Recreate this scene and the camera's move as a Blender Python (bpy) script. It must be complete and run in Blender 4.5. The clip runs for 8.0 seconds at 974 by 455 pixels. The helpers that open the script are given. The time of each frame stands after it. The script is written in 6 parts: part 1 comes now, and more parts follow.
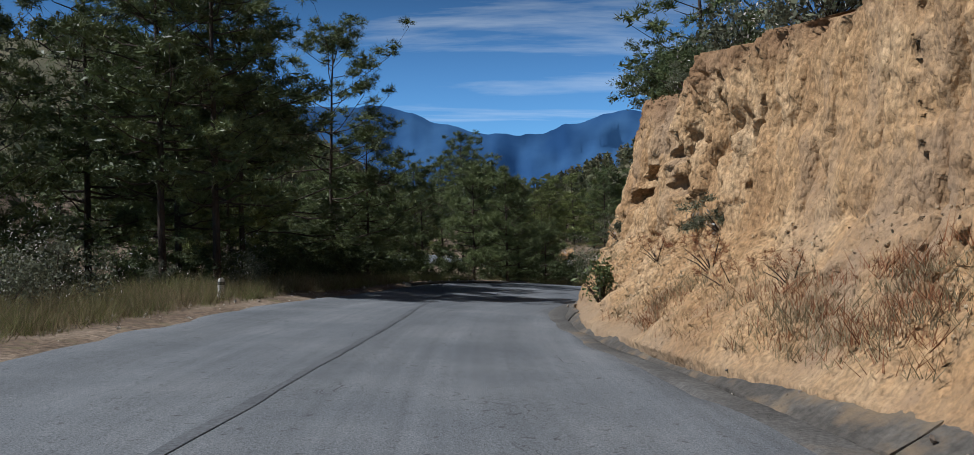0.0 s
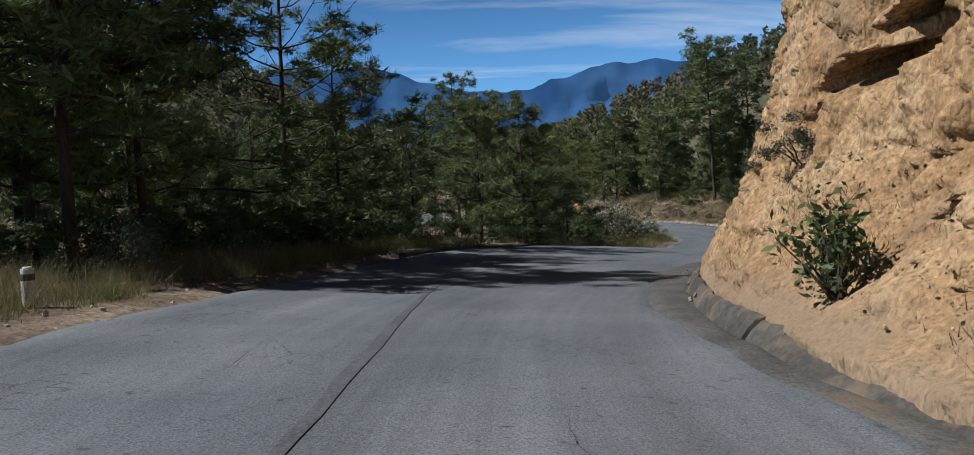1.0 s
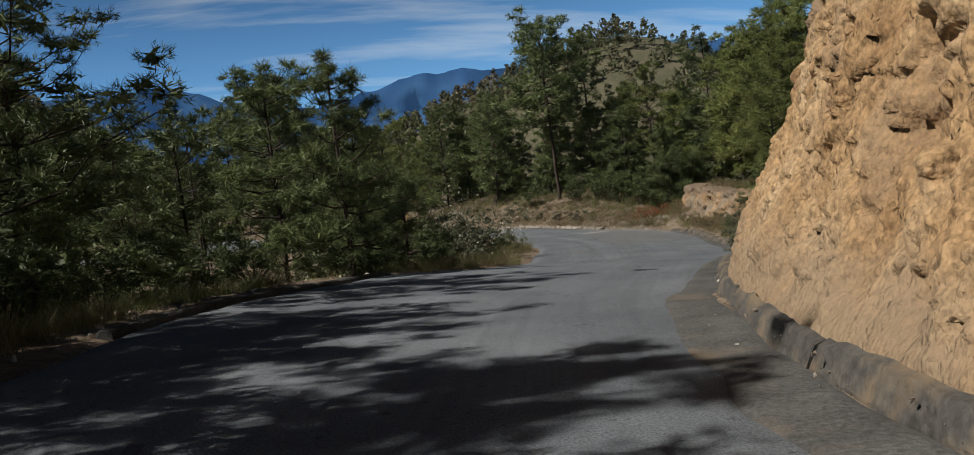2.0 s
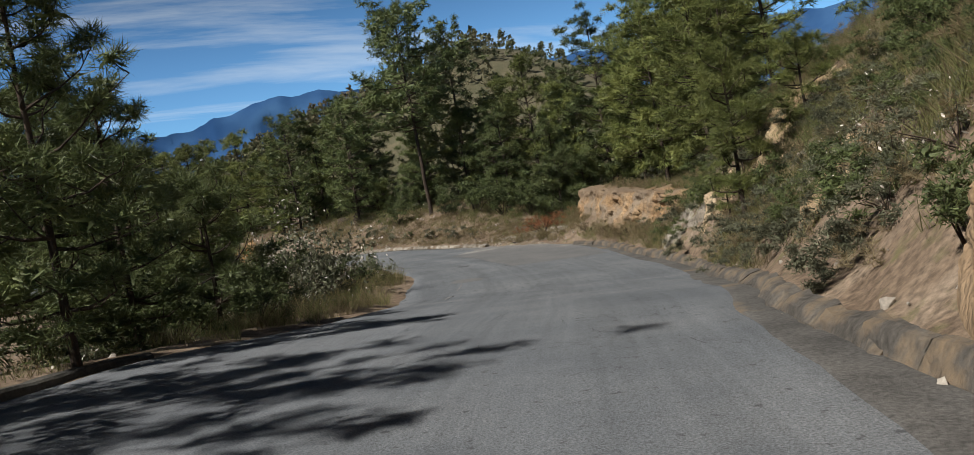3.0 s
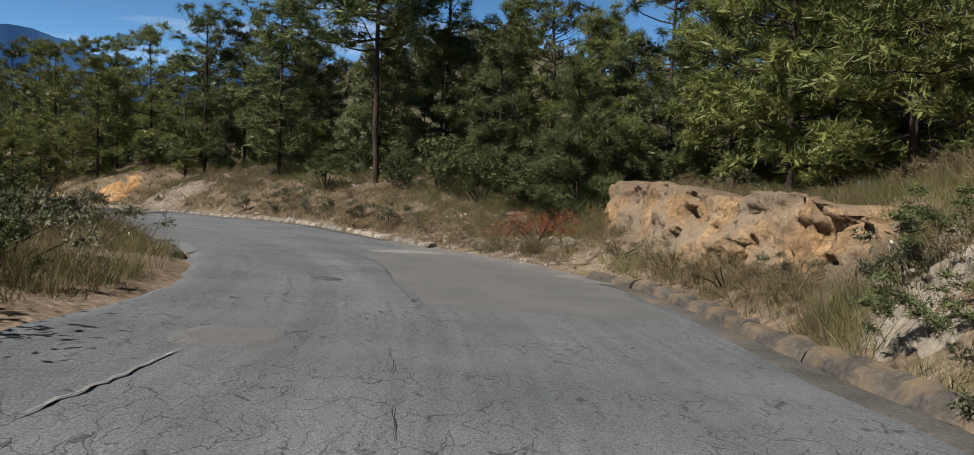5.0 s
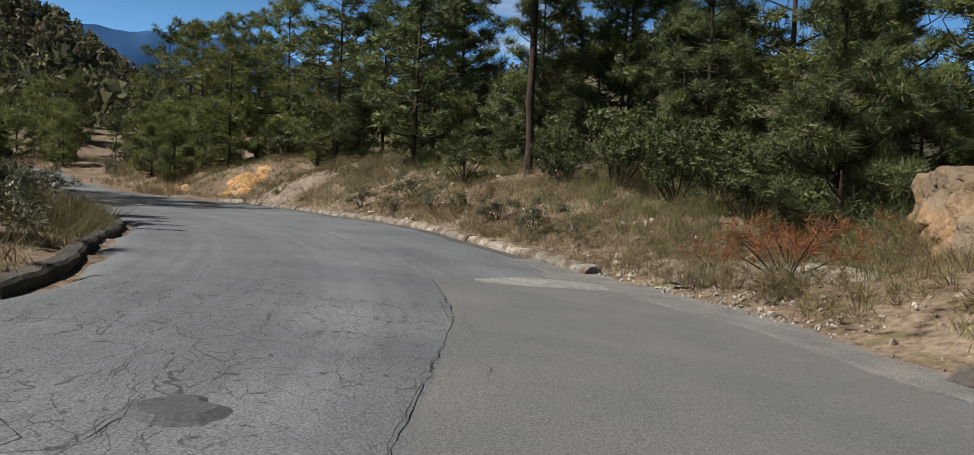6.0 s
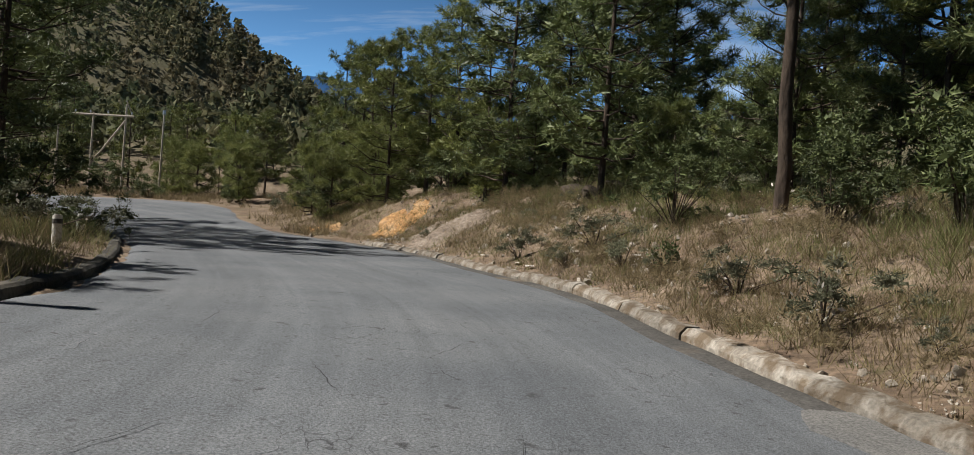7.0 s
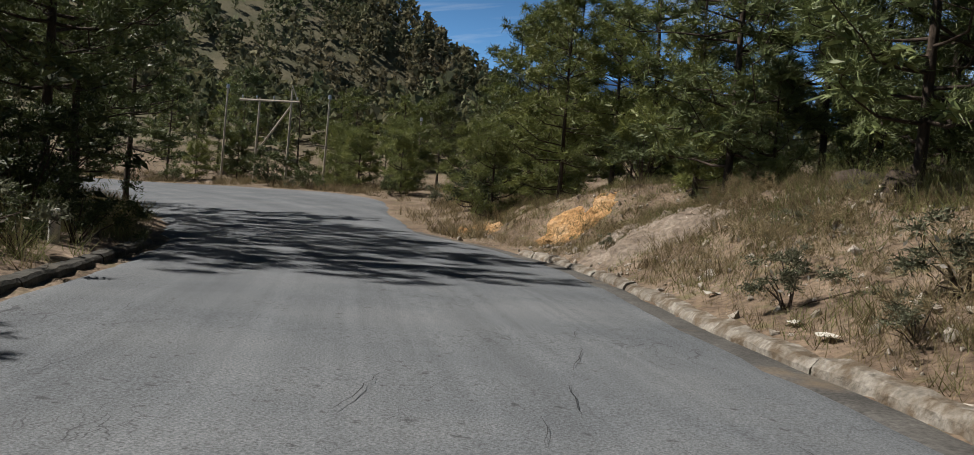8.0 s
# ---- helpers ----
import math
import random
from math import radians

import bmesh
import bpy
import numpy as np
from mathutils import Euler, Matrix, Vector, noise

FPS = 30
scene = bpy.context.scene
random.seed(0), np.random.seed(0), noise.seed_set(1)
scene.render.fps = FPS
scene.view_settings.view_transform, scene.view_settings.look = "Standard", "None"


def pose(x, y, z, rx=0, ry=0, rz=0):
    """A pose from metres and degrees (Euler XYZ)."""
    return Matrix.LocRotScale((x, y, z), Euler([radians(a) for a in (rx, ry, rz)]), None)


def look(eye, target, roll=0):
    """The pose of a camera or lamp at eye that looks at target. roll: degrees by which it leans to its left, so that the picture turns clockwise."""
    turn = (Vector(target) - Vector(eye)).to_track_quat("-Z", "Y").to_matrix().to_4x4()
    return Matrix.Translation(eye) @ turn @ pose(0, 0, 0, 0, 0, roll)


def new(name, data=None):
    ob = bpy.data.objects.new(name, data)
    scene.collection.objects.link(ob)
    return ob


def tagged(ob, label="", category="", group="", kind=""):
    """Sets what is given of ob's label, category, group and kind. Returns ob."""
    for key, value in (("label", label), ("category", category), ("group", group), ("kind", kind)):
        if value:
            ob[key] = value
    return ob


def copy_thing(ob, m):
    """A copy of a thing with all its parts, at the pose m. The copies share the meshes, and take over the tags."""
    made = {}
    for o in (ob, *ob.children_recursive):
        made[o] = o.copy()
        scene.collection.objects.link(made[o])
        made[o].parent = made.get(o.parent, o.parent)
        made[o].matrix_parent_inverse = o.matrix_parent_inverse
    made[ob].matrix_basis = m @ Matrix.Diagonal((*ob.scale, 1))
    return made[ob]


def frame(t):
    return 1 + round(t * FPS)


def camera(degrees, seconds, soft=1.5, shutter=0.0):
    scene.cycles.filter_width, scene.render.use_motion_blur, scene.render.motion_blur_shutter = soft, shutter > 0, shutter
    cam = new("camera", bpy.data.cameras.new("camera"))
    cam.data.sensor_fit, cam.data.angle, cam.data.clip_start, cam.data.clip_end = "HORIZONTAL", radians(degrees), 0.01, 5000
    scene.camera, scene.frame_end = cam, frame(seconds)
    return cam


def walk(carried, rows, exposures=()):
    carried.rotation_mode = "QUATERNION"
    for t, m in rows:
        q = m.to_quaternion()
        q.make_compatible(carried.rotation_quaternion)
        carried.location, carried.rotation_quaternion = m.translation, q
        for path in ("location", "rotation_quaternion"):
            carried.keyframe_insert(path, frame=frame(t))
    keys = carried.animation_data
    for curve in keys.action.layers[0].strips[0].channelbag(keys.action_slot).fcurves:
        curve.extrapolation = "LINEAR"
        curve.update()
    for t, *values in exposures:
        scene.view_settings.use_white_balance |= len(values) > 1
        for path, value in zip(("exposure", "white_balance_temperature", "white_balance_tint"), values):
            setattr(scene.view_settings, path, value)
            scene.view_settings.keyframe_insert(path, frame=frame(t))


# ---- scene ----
cam = camera(59.2, 8.0, soft=0.85)
PATH = [
    (0, (-0.184, -0.731, 1.282), (-0.172, 1.268, 1.303), -1.4),
    (0.5, (-0.671, 4.119, 1.119), (-0.679, 6.118, 1.062), -1.8),
    (1, (-0.883, 8.962, 0.994), (-0.853, 10.96, 0.918), -3.5),
    (1.5, (-0.824, 13.999, 0.871), (-0.64, 15.988, 0.777), -4.7),
    (2, (-0.394, 19.064, 0.808), (0.05, 21.012, 0.721), -7.5),
    (2.2, (-0.072, 20.712, 0.698), (0.482, 22.631, 0.597), -8.0),
    (3.3, (3.1, 30.622, 0.338), (3.868, 32.467, 0.265), -10.4),
    (3.5, (3.896, 32.339, 0.204), (4.682, 34.178, 0.148), -9.6),
    (4, (6.267, 36.92, -0.064), (7.106, 38.732, -0.17), -3.1),
    (4.2, (7.16, 38.529, -0.148), (8.013, 40.334, -0.262), -1.7),
    (5.3, (11.438, 47.425, -1.099), (12.1, 49.311, -1.16), 3.6),
    (5.5, (12.251, 49.475, -1.139), (12.796, 51.398, -1.21), 3.3),
    (6, (13.645, 53.768, -1.189), (13.967, 55.74, -1.269), 2.8),
    (6.5, (14.475, 58.343, -1.17), (14.512, 60.342, -1.181), 2.8),
    (7, (14.745, 62.639, -1.165), (14.592, 64.633, -1.17), 3.8),
    (7.5, (14.444, 66.961, -1.108), (14.06, 68.923, -1.133), 4.8),
    (8, (13.55, 71.156, -0.985), (12.973, 73.07, -1.034), 4.7),
]
walk(cam, [(t, look(eye, target, roll)) for t, eye, target, roll in PATH],
     exposures=[(0, 0.18, 5750, 10), (1.0, 0.18, 5850, 10), (1.6, 0.15, 6100, 10), (2.2, 0.06, 6450, 8), (3.3, 0.42, 6450, 10), (5.3, 0.38, 6500, 10), (6.5, 0.5, 6500, 10), (7.2, 0.48, 6500, 10), (8.0, 0.38, 6500, 10)])

# ---- daylight: sky, thin clouds and one sun ----
SUN_ELEVATION = 49.0
SUN_WAY = Vector((-0.98 * math.cos(radians(SUN_ELEVATION)), -0.18 * math.cos(radians(SUN_ELEVATION)), math.sin(radians(SUN_ELEVATION))))


def build_world():
    world = bpy.data.worlds.new("sky")
    scene.world = world
    world.use_nodes = True
    nt = world.node_tree
    nt.nodes.clear()
    sky = nt.nodes.new("ShaderNodeTexSky")
    sky.sky_type = "NISHITA"
    sky.sun_disc = False
    sky.sun_elevation = radians(SUN_ELEVATION)
    sky.sun_rotation = radians(254)
    sky.altitude = 1800
    sky.air_density, sky.dust_density, sky.ozone_density = 1.0, 0.3, 2.5
    coord = nt.nodes.new("ShaderNodeTexCoord")
    sep = nt.nodes.new("ShaderNodeSeparateXYZ")
    nt.links.new(coord.outputs["Generated"], sep.inputs[0])
    add = nt.nodes.new("ShaderNodeMath")
    add.operation = "ADD"
    add.inputs[1].default_value = 0.12
    nt.links.new(sep.outputs["Z"], add.inputs[0])
    comb = nt.nodes.new("ShaderNodeCombineXYZ")
    for k, axis in enumerate("XY"):
        div = nt.nodes.new("ShaderNodeMath")
        div.operation = "DIVIDE"
        nt.links.new(sep.outputs[axis], div.inputs[0])
        nt.links.new(add.outputs[0], div.inputs[1])
        nt.links.new(div.outputs[0], comb.inputs[k])
    mapping = nt.nodes.new("ShaderNodeMapping")
    mapping.inputs["Rotation"].default_value = (0, 0, radians(-14))
    mapping.inputs["Scale"].default_value = (0.2, 0.95, 1)
    mapping.inputs["Location"].default_value = (0.35, 0.2, 0)
    nt.links.new(comb.outputs[0], mapping.inputs[0])
    noise_a = nt.nodes.new("ShaderNodeTexNoise")
    noise_a.inputs["Scale"].default_value = 1.5
    noise_a.inputs["Detail"].default_value = 9
    noise_a.inputs["Roughness"].default_value = 0.6
    noise_a.inputs["Distortion"].default_value = 0.5
    nt.links.new(mapping.outputs[0], noise_a.inputs["Vector"])
    ramp = nt.nodes.new("ShaderNodeValToRGB")
    ramp.color_ramp.elements[0].position = 0.51
    ramp.color_ramp.elements[0].color = (0, 0, 0, 1)
    ramp.color_ramp.elements[1].position = 0.67
    ramp.color_ramp.elements[1].color = (0.7, 0.7, 0.7, 1)
    nt.links.new(noise_a.outputs["Fac"], ramp.inputs[0])
    tint = nt.nodes.new("ShaderNodeMix")
    tint.data_type = "RGBA"
    tint.blend_type = "MULTIPLY"
    tint.inputs["Factor"].default_value = 1.0
    tint.inputs["B"].default_value = (0.66, 1.0, 1.2, 1)
    nt.links.new(sky.outputs[0], tint.inputs["A"])
    mix = nt.nodes.new("ShaderNodeMix")
    mix.data_type = "RGBA"
    mix.inputs["B"].default_value = (7.2, 8.0, 8.8, 1)
    # Cloud streaks lie low over the ridges; faded overhead to cut the fill light.
    low = nt.nodes.new("ShaderNodeMapRange")
    low.interpolation_type = "SMOOTHSTEP"
    for key, v in (("From Min", 0.36), ("From Max", 0.6), ("To Min", 1), ("To Max", 0)):
        low.inputs[key].default_value = v
    nt.links.new(sep.outputs["Z"], low.inputs["Value"])
    streak = nt.nodes.new("ShaderNodeMath")
    streak.operation = "MULTIPLY"
    nt.links.new(ramp.outputs[0], streak.inputs[0])
    nt.links.new(low.outputs["Result"], streak.inputs[1])
    nt.links.new(streak.outputs[0], mix.inputs["Factor"])
    nt.links.new(tint.outputs["Result"], mix.inputs["A"])
    back = nt.nodes.new("ShaderNodeBackground")
    back.inputs["Strength"].default_value = 0.05
    out = nt.nodes.new("ShaderNodeOutputWorld")
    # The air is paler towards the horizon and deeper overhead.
    # Sky brightened near the horizon and dimmed overhead, so that shade turns darker.
    dim_overhead = nt.nodes.new("ShaderNodeMapRange")
    dim_overhead.interpolation_type = "SMOOTHSTEP"
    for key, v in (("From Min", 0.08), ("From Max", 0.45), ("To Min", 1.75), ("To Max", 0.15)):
        dim_overhead.inputs[key].default_value = v
    nt.links.new(sep.outputs["Z"], dim_overhead.inputs["Value"])
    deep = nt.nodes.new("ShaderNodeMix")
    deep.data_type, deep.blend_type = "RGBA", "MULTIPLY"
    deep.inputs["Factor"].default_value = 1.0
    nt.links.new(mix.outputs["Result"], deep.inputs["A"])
    nt.links.new(dim_overhead.outputs["Result"], deep.inputs["B"])
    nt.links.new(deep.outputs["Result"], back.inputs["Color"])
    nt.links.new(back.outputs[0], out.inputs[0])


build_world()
sun = new("sun", bpy.data.lights.new("sun", "SUN"))
sun.data.energy, sun.data.angle, sun.data.color = 5.0, radians(0.5), (1.0, 0.955, 0.89)
sun.matrix_world = look(tuple(SUN_WAY * 60), (0, 0, 0))


# ---- materials ----
def surface(name, colours, scale=1.0, fine=12.0, rough=0.9, bump=0.3, bump_scale=20.0, grain=0.35, translucent=0.0,
            jitter=0.0, island=0.0, stretch=(1, 1, 1), metallic=0.0, spots=None):
    """A material of mottled colours: patches at `scale`, grain at `fine` (both per metre), and relief."""
    m = bpy.data.materials.new(name)
    m.use_nodes = True
    nt = m.node_tree
    bsdf, out = nt.nodes["Principled BSDF"], nt.nodes["Material Output"]
    bsdf.inputs["Roughness"].default_value = rough
    bsdf.inputs["Metallic"].default_value = metallic
    bsdf.inputs["Specular IOR Level"].default_value = 0.25
    coord = nt.nodes.new("ShaderNodeTexCoord")
    mapping = nt.nodes.new("ShaderNodeMapping")
    mapping.inputs["Scale"].default_value = stretch
    nt.links.new(coord.outputs["Object"], mapping.inputs[0])

    def noisy(sc, detail):
        n = nt.nodes.new("ShaderNodeTexNoise")
        n.inputs["Scale"].default_value = sc
        n.inputs["Detail"].default_value = detail
        n.inputs["Roughness"].default_value = 0.6
        nt.links.new(mapping.outputs[0], n.inputs["Vector"])
        return n

    big, small = noisy(scale, 5), noisy(fine, 4)
    ramp = nt.nodes.new("ShaderNodeValToRGB")
    while len(ramp.color_ramp.elements) < len(colours):
        ramp.color_ramp.elements.new(0.5)
    for k, c in enumerate(colours):
        ramp.color_ramp.elements[k].position = 0.3 + 0.4 * k / max(1, len(colours) - 1)
        ramp.color_ramp.elements[k].color = (*c, 1)
    nt.links.new(big.outputs["Fac"], ramp.inputs[0])
    colour = ramp.outputs["Color"]

    def times(fac_out, lo, hi, a=0.3, b=0.7):
        nonlocal colour
        rng = nt.nodes.new("ShaderNodeMapRange")
        for key, v in (("From Min", a), ("From Max", b), ("To Min", lo), ("To Max", hi)):
            rng.inputs[key].default_value = v
        nt.links.new(fac_out, rng.inputs["Value"])
        mul = nt.nodes.new("ShaderNodeMix")
        mul.data_type, mul.blend_type = "RGBA", "MULTIPLY"
        mul.inputs["Factor"].default_value = 1
        nt.links.new(colour, mul.inputs["A"])
        nt.links.new(rng.outputs["Result"], mul.inputs["B"])
        colour = mul.outputs["Result"]

    times(small.outputs["Fac"], 1 - grain, 1 + grain)
    if spots:
        s_scale, s_from, s_to, s_colour = spots
        spot = noisy(s_scale, 6)
        rng = nt.nodes.new("ShaderNodeMapRange")
        rng.inputs["From Min"].default_value, rng.inputs["From Max"].default_value = s_from, s_to
        nt.links.new(spot.outputs["Fac"], rng.inputs["Value"])
        over = nt.nodes.new("ShaderNodeMix")
        over.data_type = "RGBA"
        over.inputs["B"].default_value = (*s_colour, 1)
        nt.links.new(rng.outputs["Result"], over.inputs["Factor"])
        nt.links.new(colour, over.inputs["A"])
        colour = over.outputs["Result"]
    if jitter:
        info = nt.nodes.new("ShaderNodeObjectInfo")
        times(info.outputs["Random"], 1 - jitter, 1 + jitter, 0, 1)
    if island:
        geo = nt.nodes.new("ShaderNodeNewGeometry")
        times(geo.outputs["Random Per Island"], 1 - island, 1 + island, 0, 1)
    nt.links.new(colour, bsdf.inputs["Base Color"])
    if bump:
        relief = noisy(bump_scale, 6)
        b = nt.nodes.new("ShaderNodeBump")
        b.inputs["Strength"].default_value = bump
        b.inputs["Distance"].default_value = 0.6 / bump_scale
        nt.links.new(relief.outputs["Fac"], b.inputs["Height"])
        nt.links.new(b.outputs[0], bsdf.inputs["Normal"])
    if translucent:
        tr = nt.nodes.new("ShaderNodeBsdfTranslucent")
        nt.links.new(colour, tr.inputs["Color"])
        mixer = nt.nodes.new("ShaderNodeMixShader")
        mixer.inputs[0].default_value = translucent
        nt.links.new(bsdf.outputs[0], mixer.inputs[1])
        nt.links.new(tr.outputs[0], mixer.inputs[2])
        nt.links.new(mixer.outputs[0], out.inputs["Surface"])
    return m


ASPHALT = surface("asphalt", [(0.098, 0.106, 0.116), (0.124, 0.132, 0.141), (0.152, 0.159, 0.166)], 0.5, 60, 0.85, 0.7, 45, 0.5,
                  spots=(8.0, 0.62, 0.69, (0.06, 0.062, 0.065)))


def add_tracks(m):
    """Streaks along the lanes, from wheels and rolling, over the road's own coordinates."""
    nt = m.node_tree
    bsdf = nt.nodes["Principled BSDF"]
    uv = nt.nodes.new("ShaderNodeUVMap")
    uv.uv_map = "along"
    link = bsdf.inputs["Base Color"].links[0].from_socket
    for scale, lo, hi, detail in (((1.1, 0.02, 1), 0.86, 1.15, 4), ((7.0, 0.12, 1), 0.9, 1.1, 5)):
        mp = nt.nodes.new("ShaderNodeMapping")
        mp.inputs["Scale"].default_value = scale
        nt.links.new(uv.outputs[0], mp.inputs[0])
        n = nt.nodes.new("ShaderNodeTexNoise")
        n.inputs["Scale"].default_value = 1.0
        n.inputs["Detail"].default_value = detail
        nt.links.new(mp.outputs[0], n.inputs["Vector"])
        rng = nt.nodes.new("ShaderNodeMapRange")
        for key, v in (("From Min", 0.3), ("From Max", 0.7), ("To Min", lo), ("To Max", hi)):
            rng.inputs[key].default_value = v
        nt.links.new(n.outputs["Fac"], rng.inputs["Value"])
        mul = nt.nodes.new("ShaderNodeMix")
        mul.data_type, mul.blend_type = "RGBA", "MULTIPLY"
        mul.inputs["Factor"].default_value = 1
        nt.links.new(link, mul.inputs["A"])
        nt.links.new(rng.outputs["Result"], mul.inputs["B"])
        link = mul.outputs["Result"]
    nt.links.new(link, bsdf.inputs["Base Color"])


def add_crazing(m):
    """A net of hairline cracks, here and there over the road's own coordinates."""
    nt = m.node_tree
    bsdf = nt.nodes["Principled BSDF"]
    uv = nt.nodes.new("ShaderNodeUVMap")
    uv.uv_map = "along"
    warp = nt.nodes.new("ShaderNodeTexNoise")
    warp.inputs["Scale"].default_value = 1.6
    warp.inputs["Detail"].default_value = 4
    nt.links.new(uv.outputs[0], warp.inputs["Vector"])
    add = nt.nodes.new("ShaderNodeVectorMath")
    add.operation = "MULTIPLY_ADD"
    add.inputs[1].default_value = (0.7, 0.7, 0)
    nt.links.new(warp.outputs["Color"], add.inputs[0])
    nt.links.new(uv.outputs[0], add.inputs[2])
    cell = nt.nodes.new("ShaderNodeTexVoronoi")
    cell.feature = "DISTANCE_TO_EDGE"
    cell.inputs["Scale"].default_value = 2.4
    long = nt.nodes.new("ShaderNodeMapping")
    long.inputs["Scale"].default_value = (3.0, 0.75, 1)
    nt.links.new(add.outputs[0], long.inputs[0])
    nt.links.new(long.outputs[0], cell.inputs["Vector"])
    line = nt.nodes.new("ShaderNodeMapRange")
    for key, v in (("From Min", 0.005), ("From Max", 0.024), ("To Min", 1), ("To Max", 0)):
        line.inputs[key].default_value = v
    nt.links.new(cell.outputs["Distance"], line.inputs["Value"])
    patch = nt.nodes.new("ShaderNodeTexNoise")
    patch.inputs["Scale"].default_value = 0.7
    patch.inputs["Detail"].default_value = 5
    nt.links.new(uv.outputs[0], patch.inputs["Vector"])
    where = nt.nodes.new("ShaderNodeMapRange")
    for key, v in (("From Min", 0.53), ("From Max", 0.68), ("To Min", 0), ("To Max", 0.75)):
        where.inputs[key].default_value = v
    # The net is closest where the wheels turn in the second bend.
    sep = nt.nodes.new("ShaderNodeSeparateXYZ")
    nt.links.new(uv.outputs[0], sep.inputs[0])
    ease = []
    for a, b in ((97, 108), (128, 118)):
        r = nt.nodes.new("ShaderNodeMapRange")
        r.interpolation_type = "SMOOTHSTEP"
        for key, v in (("From Min", a), ("From Max", b), ("To Min", 0), ("To Max", 1)):
            r.inputs[key].default_value = v
        nt.links.new(sep.outputs["Y"], r.inputs["Value"])
        ease.append(r)
    bend = nt.nodes.new("ShaderNodeMath")
    bend.operation = "MULTIPLY"
    nt.links.new(ease[0].outputs["Result"], bend.inputs[0])
    nt.links.new(ease[1].outputs["Result"], bend.inputs[1])
    worse = nt.nodes.new("ShaderNodeMath")
    worse.operation = "MULTIPLY_ADD"
    worse.inputs[1].default_value = 0.16
    nt.links.new(bend.outputs[0], worse.inputs[0])
    nt.links.new(patch.outputs["Fac"], worse.inputs[2])
    nt.links.new(worse.outputs[0], where.inputs["Value"])
    both = nt.nodes.new("ShaderNodeMath")
    both.operation = "MULTIPLY"
    nt.links.new(line.outputs[0], both.inputs[0])
    nt.links.new(where.outputs[0], both.inputs[1])
    over = nt.nodes.new("ShaderNodeMix")
    over.data_type = "RGBA"
    over.inputs["B"].default_value = (0.024, 0.024, 0.026, 1)
    nt.links.new(both.outputs[0], over.inputs["Factor"])
    nt.links.new(bsdf.inputs["Base Color"].links[0].from_socket, over.inputs["A"])
    nt.links.new(over.outputs["Result"], bsdf.inputs["Base Color"])


def add_crumble(m, scale, depth):
    """Clods and pocks in clay: a second, sharper relief."""
    nt = m.node_tree
    bsdf = nt.nodes["Principled BSDF"]
    coord = nt.nodes.new("ShaderNodeTexCoord")
    mp = nt.nodes.new("ShaderNodeMapping")
    mp.inputs["Scale"].default_value = (1, 1, 0.55)
    nt.links.new(coord.outputs["Object"], mp.inputs[0])
    cell = nt.nodes.new("ShaderNodeTexVoronoi")
    cell.inputs["Scale"].default_value = scale
    nt.links.new(mp.outputs[0], cell.inputs["Vector"])
    b = nt.nodes.new("ShaderNodeBump")
    b.invert = True
    b.inputs["Strength"].default_value = 0.9
    b.inputs["Distance"].default_value = depth
    nt.links.new(cell.outputs["Distance"], b.inputs["Height"])
    nt.links.new(bsdf.inputs["Normal"].links[0].from_socket, b.inputs["Normal"])
    nt.links.new(b.outputs[0], bsdf.inputs["Normal"])


add_tracks(ASPHALT)
add_crazing(ASPHALT)
PATCH = surface("patched_asphalt", [(0.108, 0.11, 0.112), (0.145, 0.142, 0.139)], 0.8, 60, 0.9, 0.6, 45, 0.4)
TAR = surface("tar", [(0.06, 0.063, 0.068), (0.092, 0.096, 0.102)], 3, 30, 0.8, 0.3, 40)
SEAM = surface("worn_seam", [(0.072, 0.077, 0.083), (0.108, 0.114, 0.121)], 1.2, 30, 0.85, 0.4, 40, 0.4)
SAND = surface("pale_grit", [(0.15, 0.146, 0.14), (0.27, 0.26, 0.245)], 4, 40, 0.95, 0.4, 60)
DUST = surface("dusty_gravel", [(0.118, 0.117, 0.114), (0.15, 0.146, 0.139), (0.2, 0.19, 0.175)], 1.6, 45, 0.95, 0.6, 50, 0.5)
EARTH = surface("earth", [(0.1, 0.07, 0.048), (0.16, 0.116, 0.08), (0.24, 0.185, 0.135)], 0.7, 9, 0.97, 0.8, 7, 0.5,
                spots=(2.2, 0.56, 0.72, (0.12, 0.11, 0.05)))


